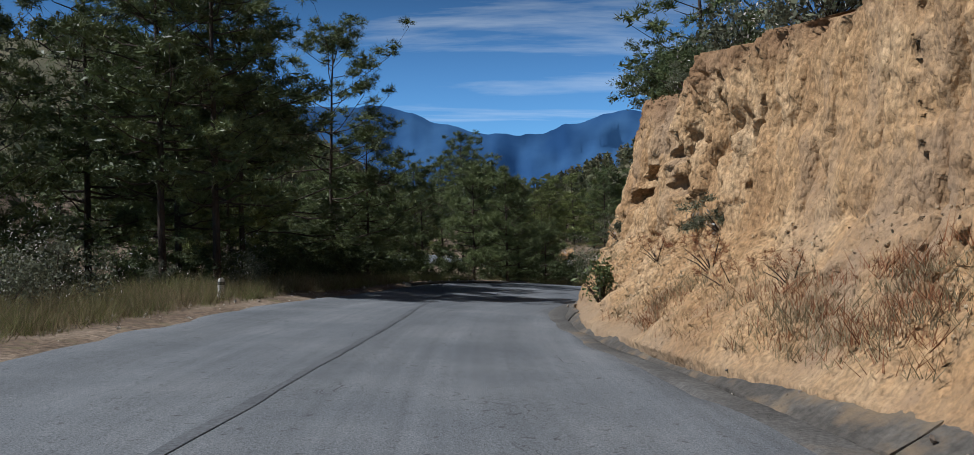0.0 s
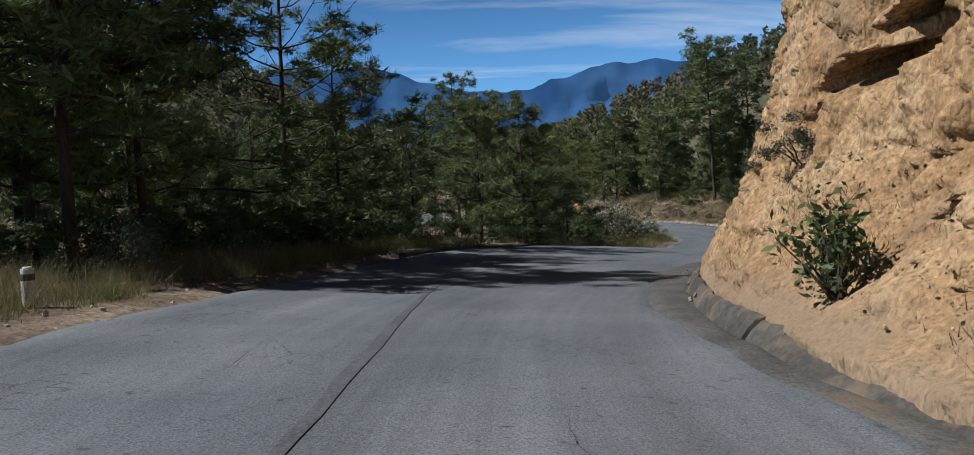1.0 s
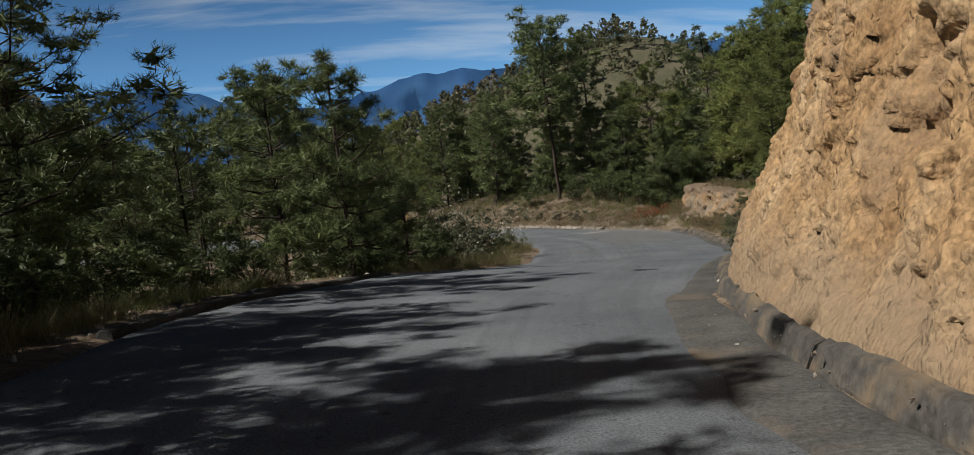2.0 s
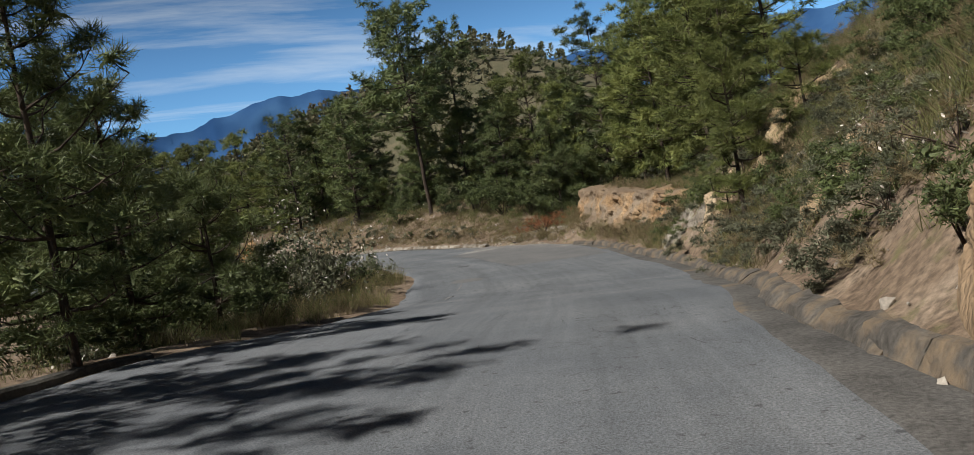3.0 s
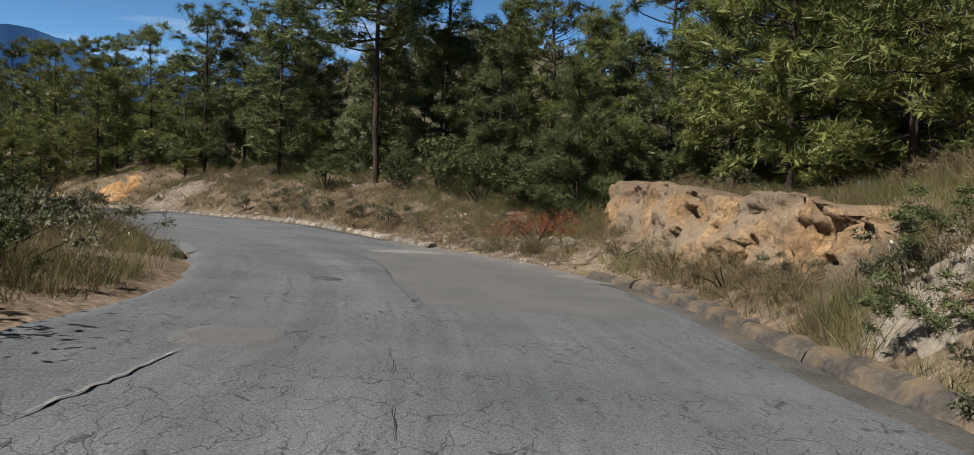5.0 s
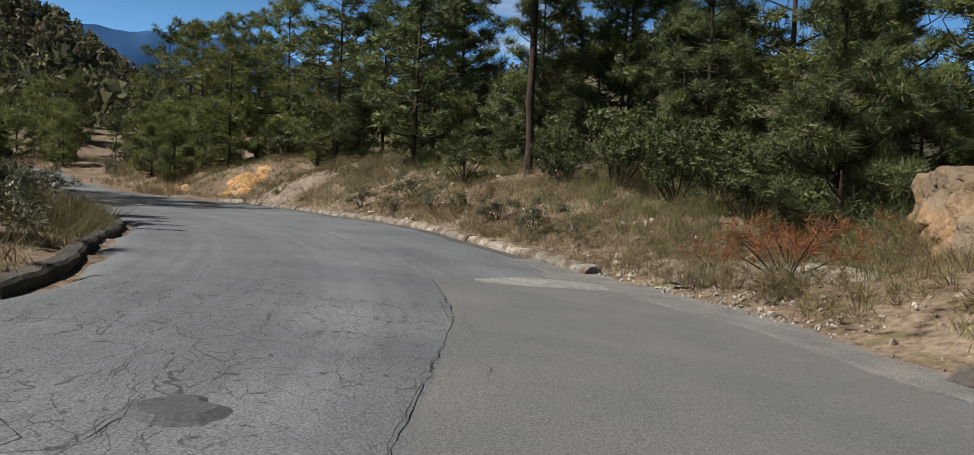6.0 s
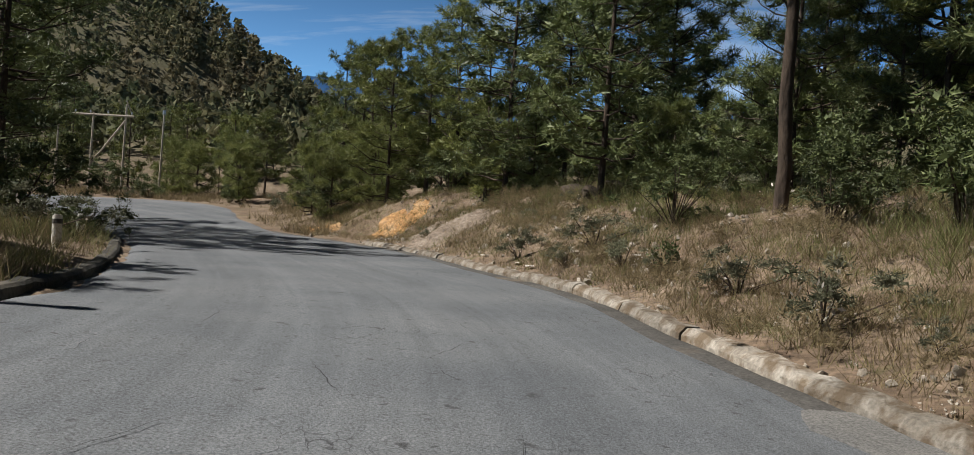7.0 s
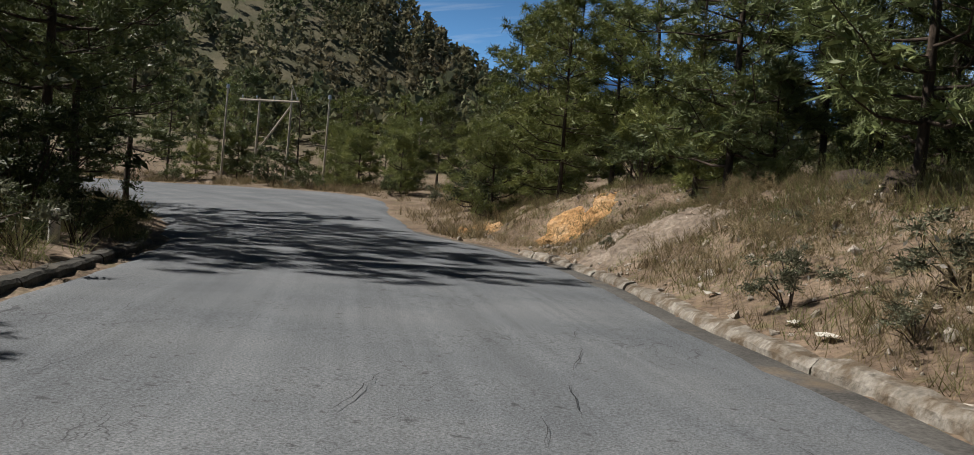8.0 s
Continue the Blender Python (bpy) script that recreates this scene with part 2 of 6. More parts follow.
def add_far_cover(m):
    """Low scrub over the hills beyond the road's valley."""
    nt = m.node_tree
    bsdf = nt.nodes["Principled BSDF"]
    coord = nt.nodes.new("ShaderNodeTexCoord")
    length = nt.nodes.new("ShaderNodeVectorMath")
    length.operation = "DISTANCE"
    length.inputs[1].default_value = (8, 55, 0)
    nt.links.new(coord.outputs["Object"], length.inputs[0])
    rng = nt.nodes.new("ShaderNodeMapRange")
    for key, v in (("From Min", 85), ("From Max", 130), ("To Min", 0), ("To Max", 0.8)):
        rng.inputs[key].default_value = v
    nt.links.new(length.outputs["Value"], rng.inputs["Value"])
    n = nt.nodes.new("ShaderNodeTexNoise")
    n.inputs["Scale"].default_value = 0.12
    n.inputs["Detail"].default_value = 8
    n.inputs["Roughness"].default_value = 0.7
    nt.links.new(coord.outputs["Object"], n.inputs["Vector"])
    ramp = nt.nodes.new("ShaderNodeValToRGB")
    ramp.color_ramp.elements[0].position, ramp.color_ramp.elements[1].position = 0.35, 0.68
    ramp.color_ramp.elements[0].color = (0.045, 0.055, 0.026, 1)
    ramp.color_ramp.elements[1].color = (0.125, 0.11, 0.065, 1)
    nt.links.new(n.outputs["Fac"], ramp.inputs[0])
    over = nt.nodes.new("ShaderNodeMix")
    over.data_type = "RGBA"
    nt.links.new(rng.outputs["Result"], over.inputs["Factor"])
    nt.links.new(bsdf.inputs["Base Color"].links[0].from_socket, over.inputs["A"])
    nt.links.new(ramp.outputs[0], over.inputs["B"])
    nt.links.new(over.outputs["Result"], bsdf.inputs["Base Color"])


add_far_cover(EARTH)
ORANGE_CLAY = surface("orange_clay", [(0.26, 0.14, 0.058), (0.38, 0.22, 0.095), (0.44, 0.3, 0.17)], 0.9, 7, 0.95, 1.0, 7, 0.35)
CLAY = surface("clay_cut", [(0.17, 0.105, 0.056), (0.27, 0.172, 0.09), (0.35, 0.25, 0.15)], 1.1, 9, 0.95, 1.0, 9, 0.4,
               spots=(0.9, 0.44, 0.6, (0.22, 0.17, 0.12)))


def add_strata(m, colour, z0, z1, wobble):
    """A layer of other soil, between two heights, with an uneven edge."""
    nt = m.node_tree
    bsdf = nt.nodes["Principled BSDF"]
    link = bsdf.inputs["Base Color"].links[0].from_socket
    coord = nt.nodes.new("ShaderNodeTexCoord")
    sep = nt.nodes.new("ShaderNodeSeparateXYZ")
    nt.links.new(coord.outputs["Object"], sep.inputs[0])
    n = nt.nodes.new("ShaderNodeTexNoise")
    n.inputs["Scale"].default_value = 0.9
    n.inputs["Detail"].default_value = 7
    nt.links.new(coord.outputs["Object"], n.inputs["Vector"])
    sway = nt.nodes.new("ShaderNodeMath")
    sway.operation = "MULTIPLY_ADD"
    sway.inputs[1].default_value = wobble
    nt.links.new(n.outputs["Fac"], sway.inputs[0])
    nt.links.new(sep.outputs["Z"], sway.inputs[2])
    rng = nt.nodes.new("ShaderNodeMapRange")
    for key, v in (("From Min", z0 + wobble / 2), ("From Max", z1 + wobble / 2), ("To Min", 0), ("To Max", 0.8)):
        rng.inputs[key].default_value = v
    nt.links.new(sway.outputs[0], rng.inputs["Value"])
    over = nt.nodes.new("ShaderNodeMix")
    over.data_type = "RGBA"
    over.inputs["B"].default_value = (*colour, 1)
    nt.links.new(rng.outputs["Result"], over.inputs["Factor"])
    nt.links.new(link, over.inputs["A"])
    nt.links.new(over.outputs["Result"], bsdf.inputs["Base Color"])


GREY_SOIL = surface("grey_soil", [(0.13, 0.098, 0.072), (0.2, 0.16, 0.125), (0.28, 0.235, 0.19)], 1.2, 10, 0.95, 1.0, 9, 0.4)
SANDY_CLAY = surface("sandy_clay", [(0.22, 0.15, 0.085), (0.34, 0.25, 0.15), (0.42, 0.33, 0.22)], 1.1, 9, 0.95, 1.0, 9, 0.35)
add_strata(CLAY, (0.17, 0.125, 0.085), -1.0, -0.75, 0.5)
CLIFF = surface("cliff_clay", [(0.215, 0.122, 0.055), (0.325, 0.203, 0.1), (0.4, 0.28, 0.16)], 0.8, 17, 0.95, 0.9, 10, 0.46, stretch=(1, 1, 0.55),
                spots=(0.45, 0.54, 0.66, (0.26, 0.175, 0.105)))
add_strata(CLIFF, (0.19, 0.108, 0.056), 3.35, 3.95, 1.4)
add_strata(CLIFF, (0.25, 0.18, 0.115), 0.2, -0.4, 1.6)
add_crumble(ORANGE_CLAY, 11.0, 0.03)
add_crumble(CLIFF, 22.0, 0.02)
add_crumble(CLAY, 11.0, 0.03)
CONCRETE = surface("weathered_concrete", [(0.045, 0.043, 0.037), (0.065, 0.061, 0.053), (0.095, 0.088, 0.075)], 1.1, 14, 0.9, 0.7, 12, 0.35,
                   spots=(1.3, 0.55, 0.8, (0.14, 0.118, 0.09)), jitter=0.05)
WALL_CONCRETE = surface("silted_concrete", [(0.048, 0.043, 0.037), (0.08, 0.072, 0.062), (0.125, 0.11, 0.09)], 0.9, 14, 0.9, 0.7, 12, 0.35,
                        spots=(1.4, 0.48, 0.62, (0.17, 0.125, 0.08)), jitter=0.08)
PALE_CONCRETE = surface("pale_concrete", [(0.13, 0.112, 0.09), (0.24, 0.215, 0.18), (0.33, 0.305, 0.265)], 2.5, 16, 0.9, 0.9, 10, 0.35,
                        spots=(3.5, 0.46, 0.62, (0.12, 0.09, 0.06)), jitter=0.25)
GUTTER = surface("dirty_gutter", [(0.058, 0.055, 0.051), (0.11, 0.104, 0.096)], 1.5, 25, 0.95, 0.6, 25, 0.4,
                 spots=(0.8, 0.56, 0.7, (0.15, 0.115, 0.08)))
ROCK = surface("rock", [(0.28, 0.24, 0.19), (0.45, 0.41, 0.35)], 3, 15, 0.9, 0.6, 10, 0.25, jitter=0.2)
CRACK = surface("open_crack", [(0.02, 0.02, 0.021), (0.04, 0.04, 0.042)], 3, 30, 0.9, 0, 40)
GREY_ROCK = surface("grey_rock", [(0.14, 0.118, 0.09), (0.23, 0.2, 0.16), (0.32, 0.29, 0.24)], 1.6, 9, 0.92, 0.9, 8, 0.3)
BARK = surface("bark", [(0.035, 0.026, 0.02), (0.075, 0.055, 0.04)], 3, 14, 0.95, 0.9, 9, 0.4, stretch=(1, 1, 0.3))
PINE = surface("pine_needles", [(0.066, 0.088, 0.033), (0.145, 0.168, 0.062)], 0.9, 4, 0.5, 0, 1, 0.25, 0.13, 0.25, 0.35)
# Brighter, yellower copy of the needles for sunlit pines: light put into colour.
PINE_SUNLIT = surface("sunny_pine_needles", [(0.104, 0.126, 0.037), (0.19, 0.202, 0.062)], 0.9, 4, 0.5, 0, 1, 0.25, 0.2, 0.3, 0.35)
LEAF = surface("leaves", [(0.042, 0.058, 0.02), (0.092, 0.11, 0.04)], 2, 8, 0.6, 0, 1, 0.2, 0.12, 0.3, 0.4)
GREY_LEAF = surface("grey_leaves", [(0.09, 0.1, 0.06), (0.17, 0.17, 0.11)], 2, 8, 0.7, 0, 1, 0.2, 0.25, 0.2, 0.5)
BLOSSOM = surface("seed_heads", [(0.42, 0.39, 0.33), (0.55, 0.5, 0.45)], 4, 12, 0.8, 0, 1, 0.2, 0.2, 0, 0.4)
RED_TWIG = surface("dead_brush", [(0.16, 0.06, 0.03), (0.26, 0.13, 0.06)], 2, 8, 0.9, 0, 1, 0.2, 0.2, 0, 0.4)
DRY_GRASS = surface("dry_grass", [(0.13, 0.096, 0.053), (0.265, 0.218, 0.125)], 0.8, 5, 0.85, 0, 1, 0.2, 0.3, 0, 0.45)
GREEN_GRASS = surface("green_grass", [(0.1, 0.115, 0.04), (0.21, 0.2, 0.085)], 0.6, 5, 0.8, 0, 1, 0.2, 0.3, 0, 0.45)
POLE_WOOD = surface("weathered_pole", [(0.3, 0.26, 0.2), (0.42, 0.37, 0.3)], 2, 12, 0.85, 0.3, 15, 0.2, stretch=(1, 1, 0.2))
PAINT = surface("chipped_white_paint", [(0.4, 0.38, 0.33), (0.6, 0.57, 0.5)], 5, 20, 0.8, 0.3, 20, 0.2, spots=(8, 0.58, 0.66, (0.2, 0.18, 0.15)))
METAL = surface("galvanised_steel", [(0.35, 0.36, 0.37), (0.45, 0.46, 0.47)], 5, 20, 0.5, 0.1, 20, 0.15, metallic=0.7)
FAR_WOOD = surface("far_woods", [(0.07, 0.085, 0.042), (0.12, 0.122, 0.065), (0.17, 0.135, 0.085)], 0.025, 0.4, 0.9, 0, 1, 0.3, 0.3, 0, 0.4)


def mountain_material():
    """Ridges kilometres away; the blue of the air between is put into their colour."""
    m = bpy.data.materials.new("far_ridge")
    m.use_nodes = True
    nt = m.node_tree
    bsdf = nt.nodes["Principled BSDF"]
    coord = nt.nodes.new("ShaderNodeTexCoord")
    n = nt.nodes.new("ShaderNodeTexNoise")
    n.inputs["Scale"].default_value = 0.006
    n.inputs["Detail"].default_value = 8
    nt.links.new(coord.outputs["Object"], n.inputs["Vector"])
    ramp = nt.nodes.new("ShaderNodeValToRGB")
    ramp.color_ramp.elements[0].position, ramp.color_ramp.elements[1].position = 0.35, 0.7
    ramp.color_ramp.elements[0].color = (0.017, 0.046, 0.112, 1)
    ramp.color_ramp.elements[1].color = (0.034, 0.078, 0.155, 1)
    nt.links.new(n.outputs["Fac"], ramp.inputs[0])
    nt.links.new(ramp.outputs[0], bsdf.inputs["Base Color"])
    # A glow stands in for the pale air in front of the ridge.
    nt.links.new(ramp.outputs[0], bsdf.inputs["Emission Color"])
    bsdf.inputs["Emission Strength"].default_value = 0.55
    bsdf.inputs["Roughness"].default_value = 1
    bsdf.inputs["Specular IOR Level"].default_value = 0
    return m


RIDGE = mountain_material()


# ---- mesh helpers ----
def mesh_of(name, verts, faces, material, smooth=False):
    me = bpy.data.meshes.new(name)
    me.from_pydata([tuple(v) for v in verts] if not isinstance(verts, np.ndarray) else verts.tolist(), [],
                   faces.tolist() if isinstance(faces, np.ndarray) else faces)
    me.materials.append(material)
    if smooth:
        me.polygons.foreach_set("use_smooth", np.ones(len(me.polygons), dtype=bool))
    me.update()
    return me


def piece(name, me, parent=None, label="", m=None):
    ob = new(name, me)
    if parent is not None:
        ob.parent = parent
    if m is not None:
        ob.matrix_basis = m
    return tagged(ob, label)


def thing(name, label, category, group="", m=None):
    ob = tagged(new(name), label, category, group)
    if m is not None:
        ob.matrix_basis = m
    return ob


def lattice(n, seed):
    return np.random.RandomState(seed).rand(n, n, n)


LATTICE = lattice(32, 7)


def vnoise(p):
    """Smooth value noise, 0 to 1, for an (n, 3) array."""
    i = np.floor(p).astype(int)
    w = p - i
    w = w * w * (3 - 2 * w)
    total = 0
    for dx in (0, 1):
        for dy in (0, 1):
            for dz in (0, 1):
                k = LATTICE[(i[:, 0] + dx) % 32, (i[:, 1] + dy) % 32, (i[:, 2] + dz) % 32]
                total = total + k * (w[:, 0] if dx else 1 - w[:, 0]) * (w[:, 1] if dy else 1 - w[:, 1]) * (w[:, 2] if dz else 1 - w[:, 2])
    return total


def fbm(p, octaves=4, gain=0.5):
    """Fractal noise, about -1 to 1."""
    total, amp, scale = 0, 1.0, 1.0
    for k in range(octaves):
        total = total + amp * (2 * vnoise(p * scale + 17.3 * k) - 1)
        amp, scale = amp * gain, scale * 2.03
    return total


def plates(p, seed):
    """Cells of uneven size: a height for each cell, 0 to 1, and how near its rim a point lies."""
    i = np.floor(p).astype(int)
    near = np.full(len(p), 9.0)
    second = np.full(len(p), 9.0)
    level = np.zeros(len(p))
    for dx in (-1, 0, 1):
        for dy in (-1, 0, 1):
            for dz in (-1, 0, 1):
                c = i + np.array([dx, dy, dz])
                h = [LATTICE[(c[:, 0] + seed + 5 * k) % 32, (c[:, 1] + 11 * k) % 32, (c[:, 2] + 3 * seed + 7 * k) % 32] for k in range(4)]
                d = np.sqrt(sum((c[:, k] + h[k] - p[:, k])**2 for k in range(3)))
                closer = d < near
                second = np.where(closer, near, np.minimum(second, d))
                level = np.where(closer, h[3], level)
                near = np.where(closer, d, near)
    return level, second - near


def xyz(x, y, z=0.0):
    x = np.asarray(x, float)
    return np.stack([x, np.asarray(y, float) + 0 * x, np.asarray(z, float) + 0 * x], -1)


# ---- the road's line: x, y, height, cross fall, width to the left and to the right ----
ROAD = np.array([
    (1.0, -60, 1.6, -0.03, 4.5, 3.1), (0.5, -25, 0.75, -0.03, 4.8, 3.1), (0.05, -8, 0.3, -0.03, 4.85, 3.1),
    (-0.18, -0.73, 0.08, -0.03, 4.85, 3.1), (-0.67, 4.1, -0.08, -0.04, 4.85, 3.0), (-0.88, 9, -0.2, -0.05, 4.85, 2.85),
    (-0.82, 14, -0.33, -0.055, 4.85, 2.4), (-0.4, 19, -0.42, -0.06, 4.7, 1.85), (0.9, 24, -0.62, -0.06, 4.95, 1.4),
    (3.0, 30.4, -0.87, -0.06, 6.0, 1.8), (4.0, 32.5, -1.0, -0.06, 6.3, 2.1), (6.27, 36.9, -1.27, -0.06, 6.0, 2.4),
    (7.16, 38.5, -1.37, -0.06, 5.4, 2.6), (9.3, 43, -1.85, -0.06, 4.4, 3.0), (11.44, 47.4, -2.28, -0.06, 4.15, 3.5),
    (12.25, 49.5, -2.34, -0.06, 4.2, 3.55), (13.65, 53.8, -2.39, -0.06, 4.0, 3.55), (14.47, 58.3, -2.37, -0.055, 3.7, 4.05),
    (14.75, 62.6, -2.36, -0.05, 3.85, 3.75), (14.44, 67, -2.31, -0.045, 4.2, 3.1), (13.55, 71.2, -2.2, -0.02, 4.0, 2.7),
    (12.15, 75.2, -2.15, 0, 3.8, 3.2), (10.5, 78.6, -2.12, 0, 3.6, 3.3), (8.9, 81.8, -2.11, 0, 3.6, 3.65),
    (6.9, 85.5, -2.1, 0, 3.6, 4.1), (3.4, 90.4, -2.09, 0, 3.7, 4.7), (0.3, 94.4, -2.06, 0.01, 3.7, 4.4),
    (-5.5, 101, -1.95, 0.05, 4.0, 6.2), (-12.5, 107.5, -1.75, 0.085, 4.2, 9.4), (-21, 112.5, -1.55, 0.07, 4, 8), (-32, 115.5, -1.3, 0.02, 4, 5),
    (-60, 117, 0.0, 0, 4, 4), (-110, 112, 3.0, 0, 4, 4),
])


def smoothed_line(rows, step):
    """A smooth curve through the rows, sampled evenly."""
    out = []
    for k in range(len(rows) - 1):
        p0, p1, p2, p3 = rows[max(k - 1, 0)], rows[k], rows[k + 1], rows[min(k + 2, len(rows) - 1)]
        n = max(2, int(np.hypot(*(p2 - p1)[:2]) / step))
        d1, d2 = np.hypot(*(p2 - p0)[:2]), np.hypot(*(p3 - p1)[:2])
        L = np.hypot(*(p2 - p1)[:2])
        m1, m2 = (p2 - p0) / d1 * L, (p3 - p1) / d2 * L
        for a in np.arange(n) / n:
            out.append((2 * a**3 - 3 * a**2 + 1) * p1 + (a**3 - 2 * a**2 + a) * m1 + (3 * a**2 - 2 * a**3) * p2 + (a**3 - a**2) * m2)
    return np.array(out + [rows[-1]])


LINE = smoothed_line(ROAD, 0.5)
TANGENT = np.gradient(LINE[:, :2], axis=0)
TANGENT /= np.linalg.norm(TANGENT, axis=1)[:, None]
RIGHT = np.stack([TANGENT[:, 1], -TANGENT[:, 0]], 1)


def beside(x, y):
    """For points: the index on the line, the way to its right, in metres."""
    x, y = np.ravel(x), np.ravel(y)
    k, side = np.zeros(len(x), int), np.zeros(len(x))
    for a in range(0, len(x), 20000):
        px, py = x[a:a + 20000], y[a:a + 20000]
        d = (px[:, None] - LINE[None, :, 0])**2 + (py[:, None] - LINE[None, :, 1])**2
        b = d.argmin(1)
        k[a:a + 20000] = b
        off = np.stack([px - LINE[b, 0], py - LINE[b, 1]], 1)
        cross = (off * RIGHT[b]).sum(1)
        side[a:a + 20000] = np.where(np.abs(cross) > 0.05, np.sign(cross), 1) * np.sqrt(d.min(1))
    return k, side


REACH = np.array([0, 0.6, 1.2, 2.0, 3.5, 5, 8, 14, 25, 45, 80])
RIGHT_RISE = [
    (-60, [0, 0, 0.05, 0.1, 3.0, 5.2, 5.9, 7.5, 10, 14, 20]), (27, [0, 0, 0.05, 0.1, 2.6, 5.0, 6.0, 8.0, 11, 17, 25]),
    (32, [0, 0, 0.2, 0.6, 3.4, 4.9, 6.6, 9.0, 13, 19, 27]), (36, [0, 0.02, 0.5, 1.3, 3.0, 4.2, 6.2, 9.0, 13, 19, 27]),
    (43, [0, 0.02, 0.5, 1.2, 2.7, 4.0, 6.4, 10, 15, 21, 28]), (51, [0, 0.02, 0.55, 1.7, 3.5, 4.5, 6.2, 9, 13, 18, 24]), (54, [0, 0.05, 0.5, 1.1, 2.5, 3.2, 4.2, 6.5, 9.5, 13, 18]),
    (57, [0, 0.1, 0.4, 0.7, 1.5, 1.9, 2.3, 3.6, 6, 9, 13]), (61, [0, 0.1, 0.35, 0.6, 1.4, 1.75, 1.9, 1.9, 1.8, 1.5, 1]),
    (63.6, [0, 0.1, 0.25, 0.35, 0.75, 1.6, 1.85, 1.7, 1.2, 0.3, -0.5]), (66.3, [0, 0.1, 0.2, 0.28, 0.4, 0.75, 1.7, 1.5, 1, 0, -1]), (67.4, [0, 0.05, 0.1, 0.15, 0.1, 0, -0.3, -1, -2, -4, -8]),
    (69.2, [0, 0.12, 0.25, 0.45, 0.9, 1.1, 1.0, 0.2, -2, -6, -12]), (75, [0, 0.14, 0.35, 0.65, 1.3, 1.8, 2.0, 1.2, -2, -7, -14]),
    (85, [0, 0.2, 0.6, 1.15, 1.8, 2.1, 2.2, 1.2, -2, -7, -14]), (88.5, [0, 0.1, 0.25, 0.5, 1.3, 2.0, 2.3, 1.5, -1, -4, -9]), (91, [0, 0.05, 0.1, 0.2, 1.75, 2.1, 2.3, 1.5, -1, -4, -9]),
    (96, [0, 0, 0.1, 0.15, 0.8, 1.5, 2.2, 2.0, 0, -2, -5]), (100, [0, 0, 0.1, 0.2, 0.5, 0.8, 1.0, 1.0, 0, -1, -3]),
    (108, [0, 0.05, 0.1, 0.15, 0.3, 0.4, 0.5, 1.0, 2, 5, 10]), (118, [0, 0.05, 0.1, 0.15, 0.3, 0.4, 0.6, 1.2, 3, 7, 14]),
]
LEFT_RISE = [
    (-60, [0, 0.05, 0.1, 0.2, 0.2, 0.0, -0.7, -2.2, -6, -12, -22]), (12, [0, 0.05, 0.1, 0.2, 0.25, 0.1, -0.6, -2.2, -6, -12, -22]),
    (30, [0, 0.08, 0.12, 0.15, 0.1, -0.1, -0.9, -2.8, -7, -14, -24]), (45, [0, 0.05, 0.1, 0.1, -0.2, -0.6, -1.6, -3.5, -8, -15, -25]),
    (56, [0, 0.05, 0.15, 0.2, 0.2, 0.1, -0.3, -2, -6, -12, -20]), (70, [0, 0.1, 0.15, 0.2, 0.2, 0.2, 0, -0.8, -3, -5, -8]),
    (85, [0, 0.1, 0.15, 0.2, 0.3, 0.3, 0.4, 0.6, 1.2, 3, 6]), (118, [0, 0.1, 0.2, 0.3, 0.4, 0.5, 1.0, 2, 5, 9, 16]),
]


def rise(table, u, d):
    keys = np.array([row[0] for row in table], float)
    curves = np.array([np.interp(d, REACH, row[1]) for row in table])
    pos = np.interp(u, keys, np.arange(len(keys)))
    lo = np.minimum(pos.astype(int), len(keys) - 2)
    w = pos - lo
    w = w * w * (3 - 2 * w)
    n = np.arange(len(u))
    return curves[lo, n] * (1 - w) + curves[lo + 1, n] * w


def far_land(x, y):
    """Valleys and wooded hills round about."""
    hill = lambda cx, cy, h, s: h * np.exp(-((x - cx)**2 + (y - cy)**2) / (2 * s * s))
    z = -26 + 8 * fbm(xyz(x, y) / 90.0, 3)
    z = z + hill(105, 290, 76, 62) + hill(90, 30, 50, 40) + hill(-150, 285, 92, 70) + hill(-70, 150, 34, 36) + hill(0, -120, 30, 70)
    z = z + hill(-68, 270, 12, 38) + hill(-300, 700, 80, 160) + hill(360, 900, 110, 200)
    return z + np.minimum(0, 1500 - np.hypot(x, y)) * 0.02


def land(x, y):
    """The ground's height at points."""
    x, y = np.ravel(np.asarray(x, float)), np.ravel(np.asarray(y, float))
    k, side = beside(x, y)
    u = LINE[k, 1]
    w_left, w_right = LINE[k, 4], LINE[k, 5]
    z = LINE[k, 2] + LINE[k, 3] * np.clip(side, -w_left, w_right)
    d_r, d_l = side - w_right, -side - w_left
    z = z + np.where(d_r > 0, rise(RIGHT_RISE, u, np.maximum(d_r, 0)), 0) + np.where(d_l > 0, rise(LEFT_RISE, u, np.maximum(d_l, 0)), 0)
    d = np.maximum(d_r, d_l)
    p = xyz(x, y)
    rough = np.clip((d - 0.7) / 3, 0, 1)
    z = z + rough * (0.22 * fbm(p / 2.6, 4)) + np.clip((d - 4) / 20, 0, 1) * 0.9 * fbm(p / 11.0, 3)
    z = z - 0.05 * (d < 0.15) - 0.02
    w = np.clip((d - 45) / 45, 0, 1)
    w = w * w * (3 - 2 * w)
    return z * (1 - w) + far_land(x, y) * w


